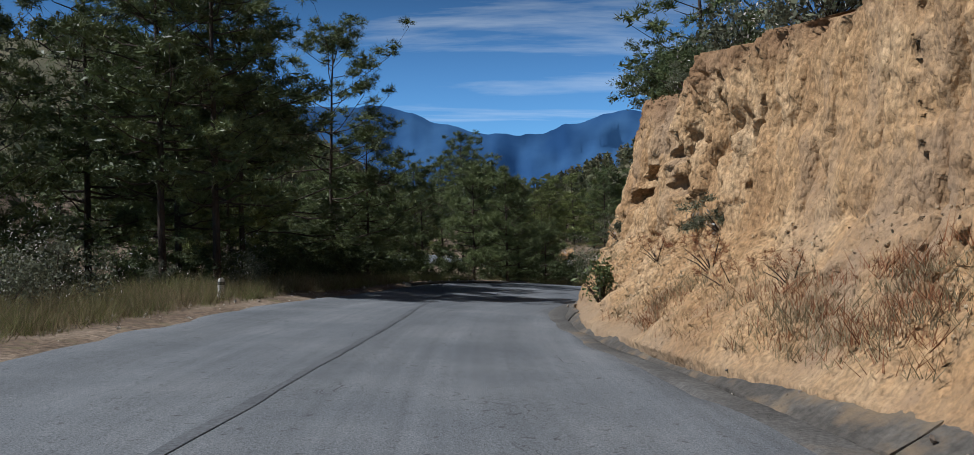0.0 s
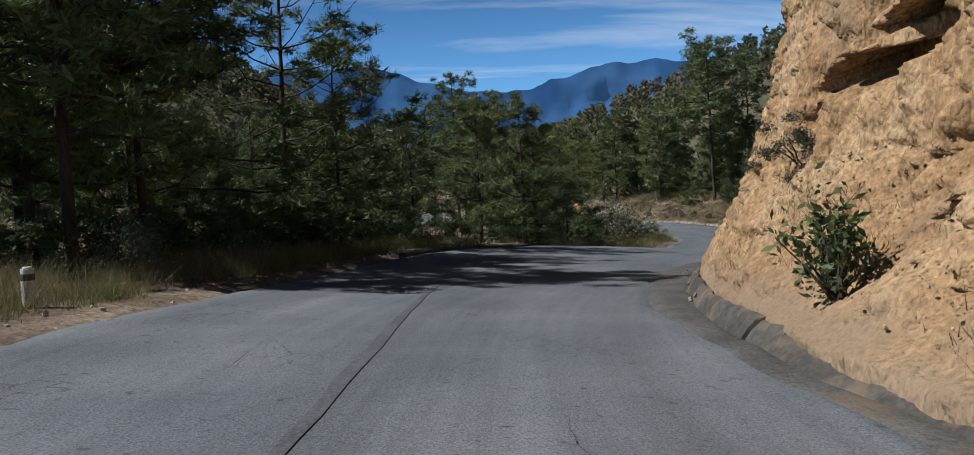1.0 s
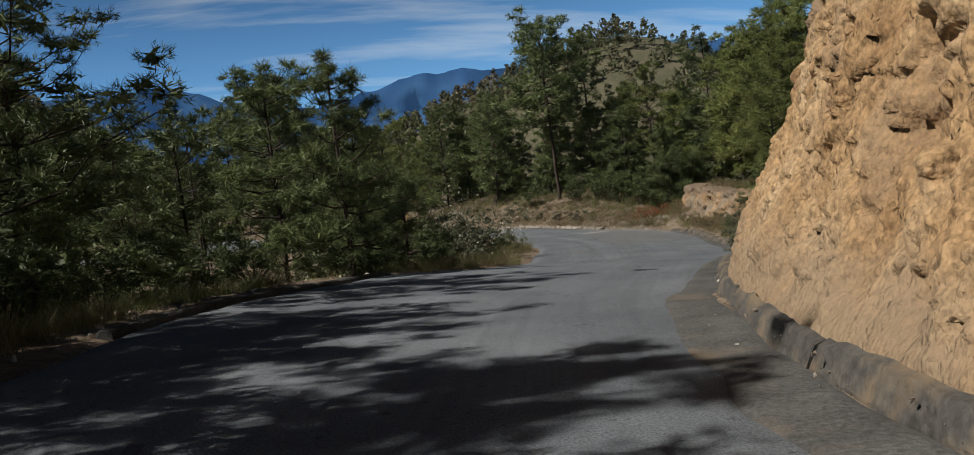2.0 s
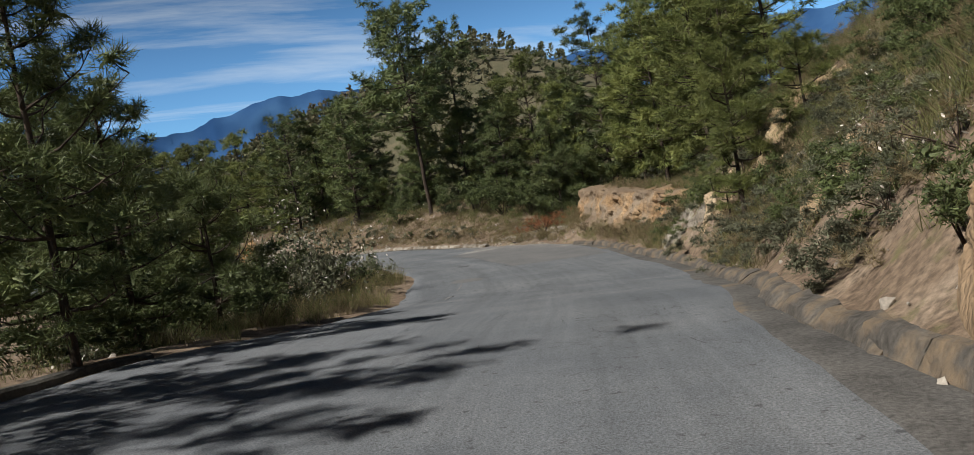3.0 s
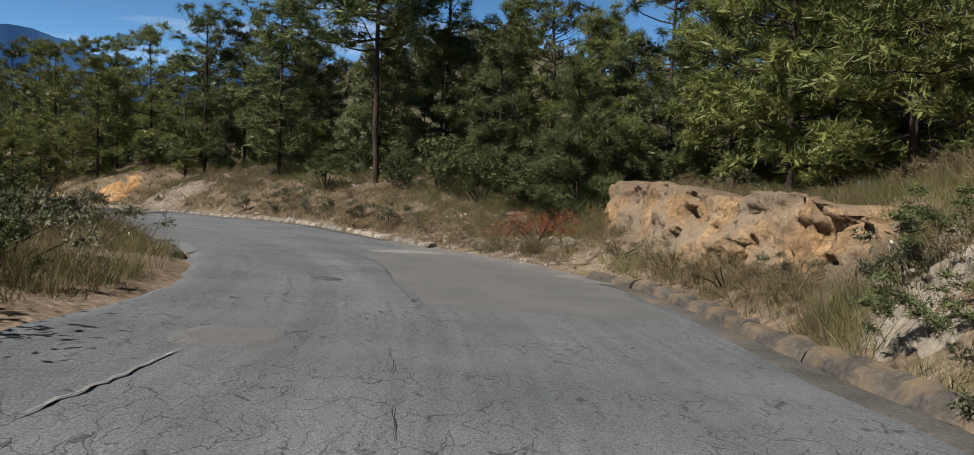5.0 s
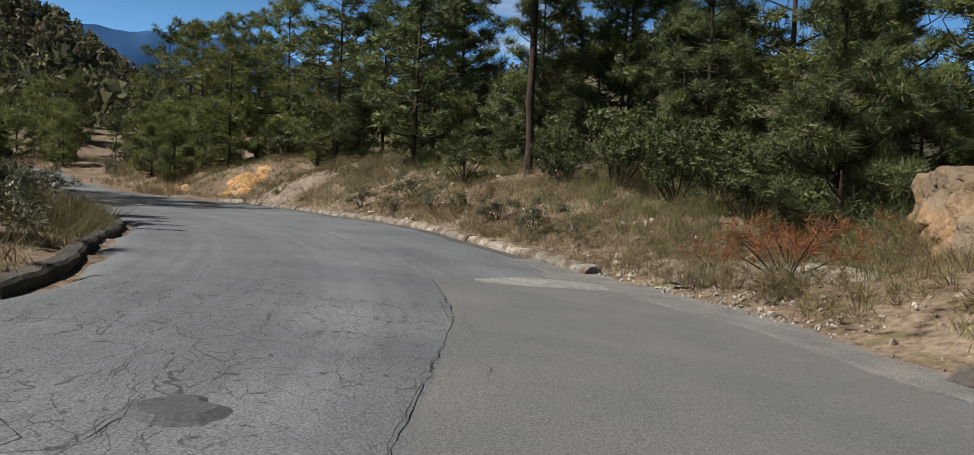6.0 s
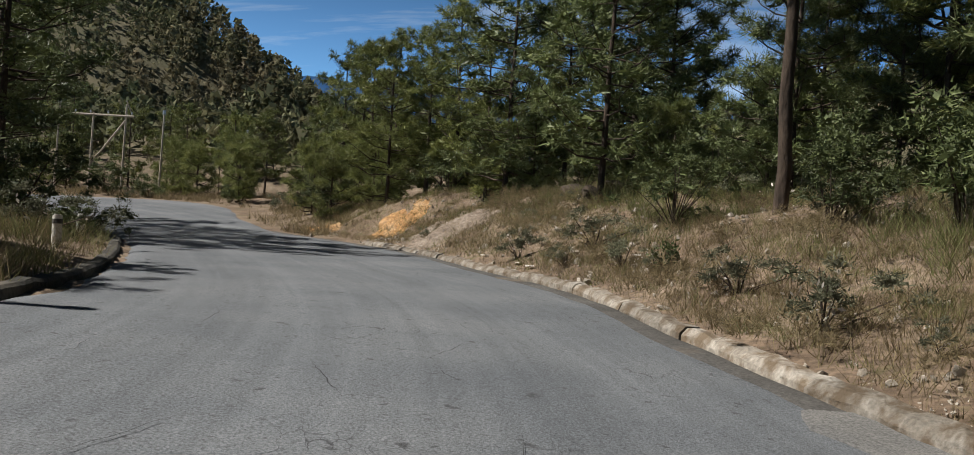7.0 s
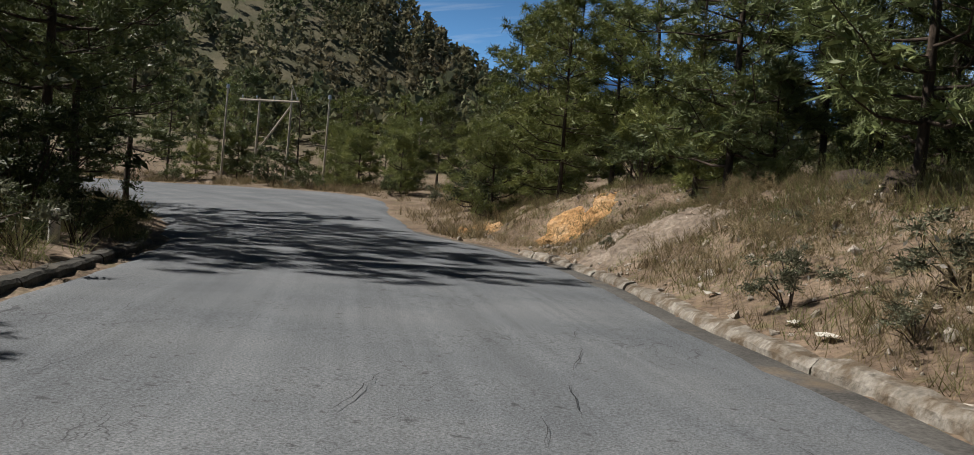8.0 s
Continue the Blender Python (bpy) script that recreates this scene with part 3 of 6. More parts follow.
def build_ground():
    def axis(a, b, step, reach):
        core = list(np.arange(a, b, step))
        lo, hi, s = [a], [core[-1]], step
        while hi[-1] < reach:
            s *= 1.17
            hi.append(hi[-1] + s)
            lo.append(lo[-1] - s)
        return np.array(lo[:0:-1] + core + hi[1:])
    xs, ys = axis(-24, 40, 0.42, 2600), axis(-6, 120, 0.42, 2600)
    gx, gy = np.meshgrid(xs, ys)
    z = land(gx, gy)
    v = np.stack([gx.ravel(), gy.ravel(), z], 1)
    nx, ny = len(xs), len(ys)
    a = (np.arange(ny - 1)[:, None] * nx + np.arange(nx - 1)[None, :]).ravel()
    faces = np.stack([a, a + 1, a + nx + 1, a + nx], 1)
    ob = piece("ground", mesh_of("ground", v, faces, EARTH, True))
    tagged(ob, "dry brown earth slopes with sparse grass", "ground", kind="structure")


build_ground()


def strip(name, inner, outer, u0, u1, material, lift=0.0, cols=10, step=1, ragged=0.0, skirt=0.0, dip=0.0):
    """A band of the road's surface between two offsets to its right, from y = u0 to u1."""
    ks = [k for k in range(0, len(LINE), step) if u0 <= LINE[k, 1] <= u1 and (LINE[k, 1] < 100 or LINE[k, 0] > -70 or u1 > 110)]
    verts, faces = [], []
    ks = np.array(ks)
    lo = np.array([inner(k) for k in ks]) if callable(inner) else np.full(len(ks), inner)
    hi = np.array([outer(k) for k in ks]) if callable(outer) else np.full(len(ks), outer)
    if ragged:
        lo = lo + ragged * fbm(xyz(LINE[ks, 0], LINE[ks, 1], 3.0) / 1.1, 4)
        hi = hi + ragged * fbm(xyz(LINE[ks, 0], LINE[ks, 1], 9.0) / 1.1, 4)
    for j in range(cols + 1):
        s = lo + (hi - lo) * j / cols
        base = LINE[ks, 2] + LINE[ks, 3] * np.clip(s, -LINE[ks, 4], LINE[ks, 5]) + lift
        verts.append(np.stack([LINE[ks, 0] + RIGHT[ks, 0] * s, LINE[ks, 1] + RIGHT[ks, 1] * s, base], 1))
    v = np.stack(verts, 1).reshape(-1, 3)
    v[:, 2] += 0.012 * fbm(v / 1.7, 3)
    n = cols + 1
    if dip:
        v[:n, 2] -= dip
        v[-n:, 2] -= dip
        v[:n, :2] += 0.12 * fbm(v[:n] * 1.3, 3)[:, None] * TANGENT[ks[0]]
    if skirt:
        edge = (np.arange(len(v)) % n == 0) | (np.arange(len(v)) % n == cols)
        v[edge, 2] -= skirt
    a = (np.arange(len(ks) - 1)[:, None] * n + np.arange(cols)[None, :]).ravel()
    faces = np.stack([a, a + 1, a + n + 1, a + n], 1)
    me = mesh_of(name, v, faces, material, True)
    across = np.stack([lo + (hi - lo) * j / cols for j in range(n)], 1).ravel()
    along = np.repeat(ks * 0.5, n)
    index = np.zeros(len(me.loops), dtype=np.int32)
    me.loops.foreach_get("vertex_index", index)
    layer = me.uv_layers.new(name="along")
    layer.data.foreach_set("uv", np.stack([across[index], along[index]], 1).ravel())
    return me


road = piece("road", strip("road", lambda k: -LINE[k, 4], lambda k: LINE[k, 5], -60, 118, ASPHALT, 0.0, 30, 1, 0.16, 0.09))
tagged(road, "worn grey asphalt mountain road with cracks", "road", kind="structure")


# ---- trees ----
def tube(points, radii, sides=6):
    """A tapered, bent limb."""
    pts = np.array(points, float)
    t = np.gradient(pts, axis=0)
    t /= np.linalg.norm(t, axis=1)[:, None] + 1e-9
    ref = np.where(np.abs(t[:, 2:3]) > 0.9, np.array([[1.0, 0, 0]]), np.array([[0, 0, 1.0]]))
    a = np.cross(t, ref)
    a /= np.linalg.norm(a, axis=1)[:, None] + 1e-9
    b = np.cross(t, a)
    ang = np.arange(sides) * 2 * np.pi / sides
    ring = pts[:, None] + np.array(radii)[:, None, None] * (np.cos(ang)[None, :, None] * a[:, None] + np.sin(ang)[None, :, None] * b[:, None])
    faces = []
    for i in range(len(pts) - 1):
        for j in range(sides):
            faces.append((i * sides + j, i * sides + (j + 1) % sides, (i + 1) * sides + (j + 1) % sides, (i + 1) * sides + j))
    return ring.reshape(-1, 3), faces


def joined(parts):
    verts, faces, n = [], [], 0
    for v, f in parts:
        verts.append(v)
        faces += [tuple(i + n for i in face) for face in f]
        n += len(v)
    return np.concatenate(verts), faces


def tufts(rng, centres, ways, blades, length, width, droop=0.25):
    """Bundles of long needles: every blade a slim triangle."""
    n = len(centres)
    w = rng.normal(size=(n, blades, 3))
    w /= np.linalg.norm(w, axis=2)[..., None]
    w = w + 0.55 * ways[:, None]
    w[..., 2] -= droop * rng.rand(n, blades)
    w /= np.linalg.norm(w, axis=2)[..., None]
    side = np.cross(w, rng.normal(size=(n, blades, 3)))
    side /= np.linalg.norm(side, axis=2)[..., None]
    L = length * (0.7 + 0.5 * rng.rand(n, blades, 1))
    root = centres[:, None] + 0.07 * length * rng.normal(size=(n, blades, 3))
    mid = root + w * L * 0.45
    tip = root + w * L
    tip[..., 2] -= droop * 0.3 * L[..., 0]
    v = np.stack([root + side * width, tip, root * 0.6 + mid * 0.4 - side * width], 2).reshape(-1, 3)
    a = np.arange(n * blades) * 3
    return v, np.stack([a, a + 1, a + 2], 1)


def sprays(rng, centres, sizes, tips, blades, needle, width, heart=26, slim=0.2):
    """Rounded clusters of foliage: a close heart of broad sprays, and tufts of slim needles standing off it."""
    n = len(centres)
    d = rng.normal(size=(n, tips, 3))
    d[..., 2] = d[..., 2] * 0.8 + 0.35
    d /= np.linalg.norm(d, axis=2)[..., None]
    spot = centres[:, None] + d * sizes[:, None, None] * (0.55 + 0.45 * rng.rand(n, tips, 1)) * np.array([1, 1, 0.62])
    way = d + np.array([0, 0, 0.35])
    way /= np.linalg.norm(way, axis=2)[..., None]
    w = rng.normal(size=(n, tips, blades, 3)) * 0.62 + way[:, :, None]
    w /= np.linalg.norm(w, axis=3)[..., None]
    side = np.cross(w, rng.normal(size=w.shape))
    side /= np.linalg.norm(side, axis=3)[..., None]
    L = needle * (0.65 + 0.6 * rng.rand(n, tips, blades, 1))
    root = np.broadcast_to(spot[:, :, None], w.shape) + 0.04 * rng.normal(size=w.shape)
    tip = root + w * L
    tip[..., 2] -= 0.12 * L[..., 0]
    outer = np.stack([root + side * width, tip, root - side * width], 3).reshape(-1, 3)
    k = heart
    a = rng.normal(size=(n, k, 3))
    a /= np.linalg.norm(a, axis=2)[..., None]
    b = np.cross(a, rng.normal(size=(n, k, 3)))
    b /= np.linalg.norm(b, axis=2)[..., None]
    r = sizes[:, None, None]
    c = centres[:, None] + 0.3 * r * rng.normal(size=(n, k, 3)) * np.array([1, 1, 0.5])
    a = a * np.array([1, 1, 0.6])
    long = np.minimum(r * 0.5, 0.24)
    core = np.stack([c - a * long, c + b * long * slim, c + a * long, c - b * long * slim], 2).reshape(-1, 3)
    m = np.arange(len(outer) // 3) * 3
    h = len(outer) + np.arange(n * k) * 4
    faces = np.stack([m, m + 1, m + 2], 1).tolist() + np.stack([h, h + 1, h + 2, h + 3], 1).tolist()
    return np.concatenate([outer, core]), faces


def pine(seed, height, clear, spread, limbs_per, clusters, tips, blades, needle, width, needles, sparse=0.0, rows=0.75, lean=0.0, fine=True, plump=1.0):
    """Meshes of a long-needled pine: trunk with limbs, and a crown of rounded clusters with gaps between."""
    rng = np.random.RandomState(seed)
    n = 12
    hs = np.linspace(0, 1, n)
    bend = np.cumsum(rng.normal(size=(n, 2)) * 0.016 * height / 8, axis=0)
    line = np.stack([bend[:, 0] + lean * hs * height, bend[:, 1], hs * height - 0.35], 1)
    r0 = 0.0075 * height + 0.025
    trunk = tube(line, r0 * (1 - 0.88 * hs) + 0.012, 9 if fine else 6)
    limbs, centres, sizes = [], [], []
    plump = plump * min(0.62, 0.1 * spread + 0.16)
    h = clear
    while h < 0.95:
        f = (h - clear) / (1 - clear)
        reach = spread * (min(1.0, 0.5 + 1.8 * f) * (1 - f)**0.55 + 0.08)
        turn = rng.rand() * 6.3
        for j in range(limbs_per):
            if rng.rand() < sparse:
                continue
            ang = turn + j * 6.283 / limbs_per + rng.normal() * 0.35
            L = reach * (0.55 + 0.6 * rng.rand())
            at = min(0.97, h + rng.normal() * 0.02)
            base = np.array([np.interp(at, hs, line[:, c]) for c in range(3)])
            out = np.array([math.cos(ang), math.sin(ang), 0])
            up = 0.1 + 0.7 * f + rng.normal() * 0.15
            steps = np.linspace(0, 1, 5 if fine else 3)
            pts = base + out * (L * steps)[:, None] + np.array([0, 0, 1.0]) * (L * (up * steps - 0.4 * steps * (1 - steps)))[:, None]
            pts += rng.normal(size=pts.shape) * 0.05 * L * steps[:, None]
            limbs.append(tube(pts, (0.25 * r0 * (1 - f) + 0.018) * (1 - 0.75 * steps), 4 if fine else 3))
            m = max(1, int(round(clusters * (0.35 + 0.75 * L / spread))))
            for q in range(m):
                s = 1.0 if q == 0 else 0.4 + 0.6 * ((q - 1 + rng.rand()) / m)**0.8
                p = np.array([np.interp(s, steps, pts[:, c]) for c in range(3)])
                lat = np.cross(out, (0, 0, 1)) * rng.normal() * (0.26 * L * (1.25 - s) + 0.08)
                end = p + lat + np.array([0, 0, 0.08 + 0.25 * rng.rand()])
                centres.append(end)
                sizes.append(plump * (0.6 + 0.65 * rng.rand()) * (1.0 - 0.3 * f))
                if fine:
                    limbs.append(tube(np.array([p, (p + end) / 2 - (0, 0, 0.03), end]), (0.016, 0.012, 0.006), 3))
        h += rows / height * (0.7 + 0.6 * rng.rand())
    for q in range(4):
        centres.append(line[-1] + (rng.normal() * 0.1, rng.normal() * 0.1, -0.22 * q + 0.1))
        sizes.append(plump * (0.45 + 0.12 * q))
    crown = sprays(rng, np.array(centres), np.array(sizes), tips, blades, needle, width)
    return mesh_of("trunk", *joined([trunk] + limbs), BARK, True), mesh_of("crown", *crown, needles)


PINES = {
    "tall": [pine(11, 12.5, 0.26, 3.2, 5, 3.6, 16, 9, 0.24, 0.012, PINE, 0.05, 0.8), pine(12, 13, 0.34, 3.3, 5, 3.6, 16, 9, 0.24, 0.012, PINE, 0.08, 0.8)],
    "open": [pine(25, 12, 0.17, 6.0, 5, 6.0, 18, 9, 0.24, 0.0105, PINE, 0.12, 0.9, plump=0.85)],
    "wide": [pine(21, 9.5, 0.14, 3.4, 5, 3.8, 18, 9, 0.24, 0.011, PINE, 0.14, 0.8), pine(22, 10.5, 0.12, 3.6, 5, 3.8, 18, 9, 0.24, 0.011, PINE, 0.12, 0.8)],
    "mid": [pine(31, 8, 0.14, 2.4, 5, 2.8, 12, 6, 0.27, 0.022, PINE, 0.05, 0.8, 0, False), pine(32, 9, 0.22, 2.6, 5, 2.8, 12, 6, 0.27, 0.022, PINE, 0.12, 0.8, 0, False),
            pine(33, 10, 0.28, 2.7, 5, 2.8, 12, 6, 0.27, 0.022, PINE, 0.14, 0.8, 0, False)],
    "slope": [pine(34, 8, 0.1, 2.3, 5, 3.0, 15, 9, 0.23, 0.0125, PINE_SUNLIT, 0.06, 0.75, 0, False), pine(35, 8.5, 0.18, 2.4, 5, 3.0, 15, 9, 0.23, 0.0125, PINE_SUNLIT, 0.1, 0.75, 0, False),
              pine(36, 7.5, 0.12, 2.2, 5, 3.0, 15, 9, 0.23, 0.0125, PINE_SUNLIT, 0.1, 0.75, 0, False)],
    "gold": [pine(41, 7.5, 0.12, 2.4, 5, 2.8, 12, 6, 0.27, 0.022, PINE_SUNLIT, 0.05, 0.8, 0, False), pine(42, 8.5, 0.22, 2.5, 5, 2.8, 12, 6, 0.27, 0.022, PINE_SUNLIT, 0.1, 0.8, 0, False)],
    "full": [pine(71, 12.5, 0.1, 3.7, 6, 3.6, 14, 7, 0.27, 0.02, PINE, 0.05, 0.75, 0, False), pine(72, 12.5, 0.44, 3.6, 6, 4.2, 17, 9, 0.24, 0.012, PINE, 0.03, 0.7, plump=1.25)],
    "pom": [pine(61, 6.5, 0.18, 2.0, 5, 3.2, 20, 11, 0.22, 0.0085, PINE, 0.12, 0.7), pine(62, 7.5, 0.24, 2.1, 5, 3.2, 20, 11, 0.22, 0.0085, PINE_SUNLIT, 0.14, 0.72)],
    "young": [pine(51, 3.6, 0.12, 1.25, 5, 2.2, 16, 15, 0.24, 0.0055, PINE, 0.08, 0.45), pine(52, 3.2, 0.14, 1.2, 5, 2.2, 16, 15, 0.25, 0.0055, PINE_SUNLIT, 0.08, 0.45), pine(53, 4.6, 0.3, 1.15, 4, 2.2, 22, 14, 0.2, 0.005, PINE_SUNLIT, 0.2, 0.5, plump=1.05)],
}
PINE_WORDS = {
    "full": "big dense dark-green pine with a rounded crown",
    "pom": "full green pine with round tufts of long needles",
    "open": "big open-crowned pine with long bare limbs",
    "tall": "tall dark-green pine with bare lower trunk", "wide": "broad dark-green pine with spreading limbs beside the road",
    "slope": "bushy yellow-green pine with tufted limbs on the slope", "mid": "slender green pine in the roadside wood", "gold": "sunlit yellow-green pine on the slope", "young": "young bushy pine with long soft needles",
}
TREES = {}


def plant_pine(kind, x, y, height=None, turn=0.0, z=None, variant=0, group="roadside pines"):
    meshes = PINES[kind][variant % len(PINES[kind])]
    z = float(land(x, y)[0]) if z is None else z
    tall = {"tall": (12.5, 13), "open": (12,), "full": (12.5, 12.5), "slope": (8, 8.5, 7.5), "pom": (6.5, 7.5), "wide": (9.5, 10.5), "mid": (8, 9, 10), "gold": (7.5, 8.5), "young": (3.6, 3.2, 4.6)}[kind][variant % len(PINES[kind])]
    s = (height / tall) if height else 1.0
    key = (kind, variant % len(PINES[kind]))
    m = pose(x, y, z, 0, 0, turn) @ Matrix.Diagonal((s, s, s, 1))
    if key not in TREES:
        tree = thing("pine_tree", PINE_WORDS[kind], "pine tree", group, m)
        for name, me in zip(("trunk", "crown"), meshes):
            piece(name, me, tree)
        TREES[key] = tree
        return tree
    tree = copy_thing(TREES[key], m)
    tree.matrix_basis = m
    return tree


# Trees that stand out along the drive, and some added for their shade.
for row in [
    # Pines at (-15, 37) and (-16, 41): added to shade the trees in view.
    ("tall", -7.75, 23.6, 11.4, 30, 0), ("tall", -9.0, 23.0, 11.4, 200, 1), ("open", -6.3, 34.9, 10.6, 60, 0), ("full", -15, 37, 13, 80, 1), ("full", -16, 41, 13, 140, 1), ("wide", -7.4, 41.5, 6.8, 20, 0), ("wide", -5.2, 36.6, 7.0, 60, 1), ("wide", -5.4, 47.5, 7.5, 150, 1), ("tall", -13, 27, 13, 100, 0),
    # Pines at x -17, -20.5 and -24: never in view, added to shade undergrowth.
    ("wide", -15.5, 24.0, 12, 150, 1), ("wide", -12.5, 34, 9.5, 10, 1), ("tall", -17, 20, 12, 0, 0), ("tall", -20.5, 25, 12.5, 50, 1), ("tall", -11, 28.3, 11.5, 200, 0), ("tall", -24, 22, 12, 240, 1), ("tall", -9.8, 26.3, 11.4, 40, 0), ("full", -8.4, 28.6, 10.5, 70, 1), ("slope", -9.5, 31, 8.5, 40, 1),
    ("full", -0.4, 61.5, 10.5, 20, 1), ("pom", 1.0, 40.4, 5.6, 40, 0), ("pom", 1.7, 44.5, 5.2, 200, 0), ("pom", -0.6, 42.4, 6.2, 120, 0), ("young", 3.4, 48.2, 4.0, 200, 0),
    ("wide", 1.4, 54.0, 7.2, 80, 0), ("slope", 4.4, 64.2, 6.5, 0, 1), ("slope", 5.0, 67.2, 5.5, 90, 1), ("slope", 3.6, 71.0, 7.0, 200, 1), ("slope", 4.6, 74.2, 5.0, 300, 1), ("mid", -3.5, 48, 8.5, 130, 1), ("mid", 0.6, 70.9, 9.5, 0, 1),
    ("full", 18.8, 78.45, 13.4, 220, 1), ("wide", 15.9, 85.2, 8.4, 10, 0), ("wide", 16.9, 88.6, 8.8, 90, 1), ("slope", 10.5, 98.7, 8.6, 0, 2),
    ("slope", 7.6, 98.6, 7.0, 140, 0), ("wide", 13.0, 91.5, 9.0, 60, 0), ("tall", 22.5, 80.8, 12, 60, 0), ("young", 22.5, 76.0, 4.5, 50, 0),
    ("slope", 24.5, 74.0, 9.0, 0, 0), ("tall", 26.0, 68.5, 11.0, 0, 1), ("young", 23.0, 69.0, 4.2, 100, 0),
    ("young", -13, 124.5, 4.5, 0, 1), ("young", -10.5, 121.5, 4.0, 50, 1), ("young", -8.5, 124.5, 5.0, 90, 1), ("young", -6.5, 119.0, 4.2, 130, 1), ("young", -15.5, 128.5, 5.0, 10, 1), ("young", -24.5, 124.0, 3.0, 40, 1), ("gold", -21.5, 133, 8, 40, 0), ("gold", -17, 134, 8, 80, 1), ("mid", -26, 132, 9, 40, 0), ("mid", -30, 128, 9, 40, 1), ("gold", -12, 132, 7.5, 40, 0), ("mid", -34, 124, 10, 40, 0), ("young", 7.3, 100.6, 3.2, 0, 1), ("young", 4.4, 101.8, 3.4, 60, 1), ("young", 6.0, 103.6, 4.2, 160, 1), ("young", 2.4, 105.8, 4.0, 250, 1),
    ("tall", -1.5, 86.6, 12.5, 0, 0), ("tall", -4.5, 90.5, 12, 90, 1), ("wide", -7.5, 94.0, 11, 60, 1),
    ("tall", -2.0, 82.0, 13.2, 200, 0), ("mid", -9.5, 99, 11, 0, 2), ("pom", 23.4, 69.8, 6.0, 0, 0), ("pom", 25.5, 72.4, 7.0, 40, 1), ("pom", 22.6, 74.6, 6.4, 80, 0), ("pom", 21.6, 78.6, 6.0, 120, 1), ("pom", 24.2, 77.2, 7.5, 160, 1),
    ("pom", 19.8, 81.8, 6.5, 200, 0), ("pom", 26.4, 68.6, 6.5, 240, 1), ("pom", 17.8, 87.0, 7.0, 280, 0), ("pom", 15.0, 91.2, 7.0, 320, 1), ("pom", 27.6, 74.6, 8.0, 10, 0),
    ("pom", 20.6, 50.9, 5.5, 50, 1), ("young", 16.6, 46.8, 2.0, 0, 2), ("young", 15.9, 45.3, 4.6, 70, 2), ("young", 17.9, 47.6, 3.2, 120, 2), ("young", 18.3, 45.3, 2.6, 0, 1),
    ("slope", 6.5, 106, 9, 0, 1), ("slope", 4.5, 109, 9.5, 90, 0), ("slope", 3.0, 113, 10, 180, 2), ("slope", 8.5, 104, 8.5, 40, 1), ("mid", 1, 117, 10, 0, 0), ("mid", 9.2, 11.5, 7.5, 0, 1), ("mid", 5.9, 22.4, 8.0, 30, 2), ("young", 6.6, 20.5, 2.5, 0, 0),
    ("slope", 22.0, 50.5, 7.5, 0, 0), ("slope", 23.5, 54.0, 8.5, 60, 2), ("slope", 21.0, 53.0, 7.0, 20, 1), ("slope", 25.0, 57.5, 9.0, 120, 0), ("slope", 24.5, 61.0, 9.0, 10, 1),
    ("mid", 27.0, 60.0, 9.5, 0, 1), ("gold", 27.5, 63.5, 8.5, 40, 0), ("slope", 27.0, 64.8, 8.5, 200, 1), ("slope", 28.4, 66.4, 9.0, 70, 2), ("young", 24.3, 68.5, 3.8, 0, 0),
    ("young", 21.0, 79.0, 3.6, 10, 0), ("young", 19.6, 83.0, 3.2, 60, 0), ("young", 17.6, 84.0, 2.4, 90, 1), ("young", 14.0, 90.8, 2.8, 0, 0), ("slope", 12.2, 94.0, 6.5, 30, 2),
]:
    kind, x, y, h, turn, variant = row
    plant_pine(kind, x, y, h, turn, None, variant)


def wood(count, region, kinds, heights, gap, seed, group, variant=None):
    """Scatters pines over part of the land, keeping them apart."""
    rng = random.Random(seed)
    done = []
    tries = 0
    while len(done) < count and tries < count * 40:
        tries += 1
        x, y = rng.uniform(*region[0]), rng.uniform(*region[1])
        k, side = beside([x], [y])
        k, side = int(k[0]), float(side[0])
        d = side - LINE[k, 5] if side > 0 else -side - LINE[k, 4]
        if not region[2](x, y, side, d) or any((x - a)**2 + (y - b)**2 < gap * gap for a, b in done):
            continue
        done.append((x, y))
        kind = rng.choice(kinds)
        plant_pine(kind, x, y, rng.uniform(*heights), rng.uniform(0, 360), None, rng.randrange(3) if variant is None else variant, group)


wood(20, ((-50, -5), (26, 80), lambda x, y, s, d: s < 0 and d > 8 and x < -4 - 0.07 * y and y > 24 - 0.3 * x), ["mid"], (5.0, 7.5), 2.8, 8, "pines in the valley")
wood(18, ((-60, -2), (26, 84), lambda x, y, s, d: s < 0 and d > (9 if y < 52 else 13) and y > 24 - 0.3 * x), ["mid"], (5.5, 9.0), 3.0, 1, "pines in the valley")
wood(40, ((-40, 8), (80, 132), lambda x, y, s, d: s < 0 and d > 6 and y > 84), ["mid"], (8, 12), 3.2, 2, "pines in the valley")
wood(44, ((12, 40), (33, 66), lambda x, y, s, d: s > 0 and 5.5 < d < 16 and y > 33 + 1.07 * (x - 3.5) and not (15 < x < 22 and 42.8 < y < 47.5)), ["slope"], (5.5, 9.0), 2.3, 3, "pines on the slope")
wood(18, ((12, 60), (33, 66), lambda x, y, s, d: s > 0 and d > 14 and y > 30), ["gold", "gold", "mid"], (7.0, 9.5), 2.6, 13, "pines on the slope")
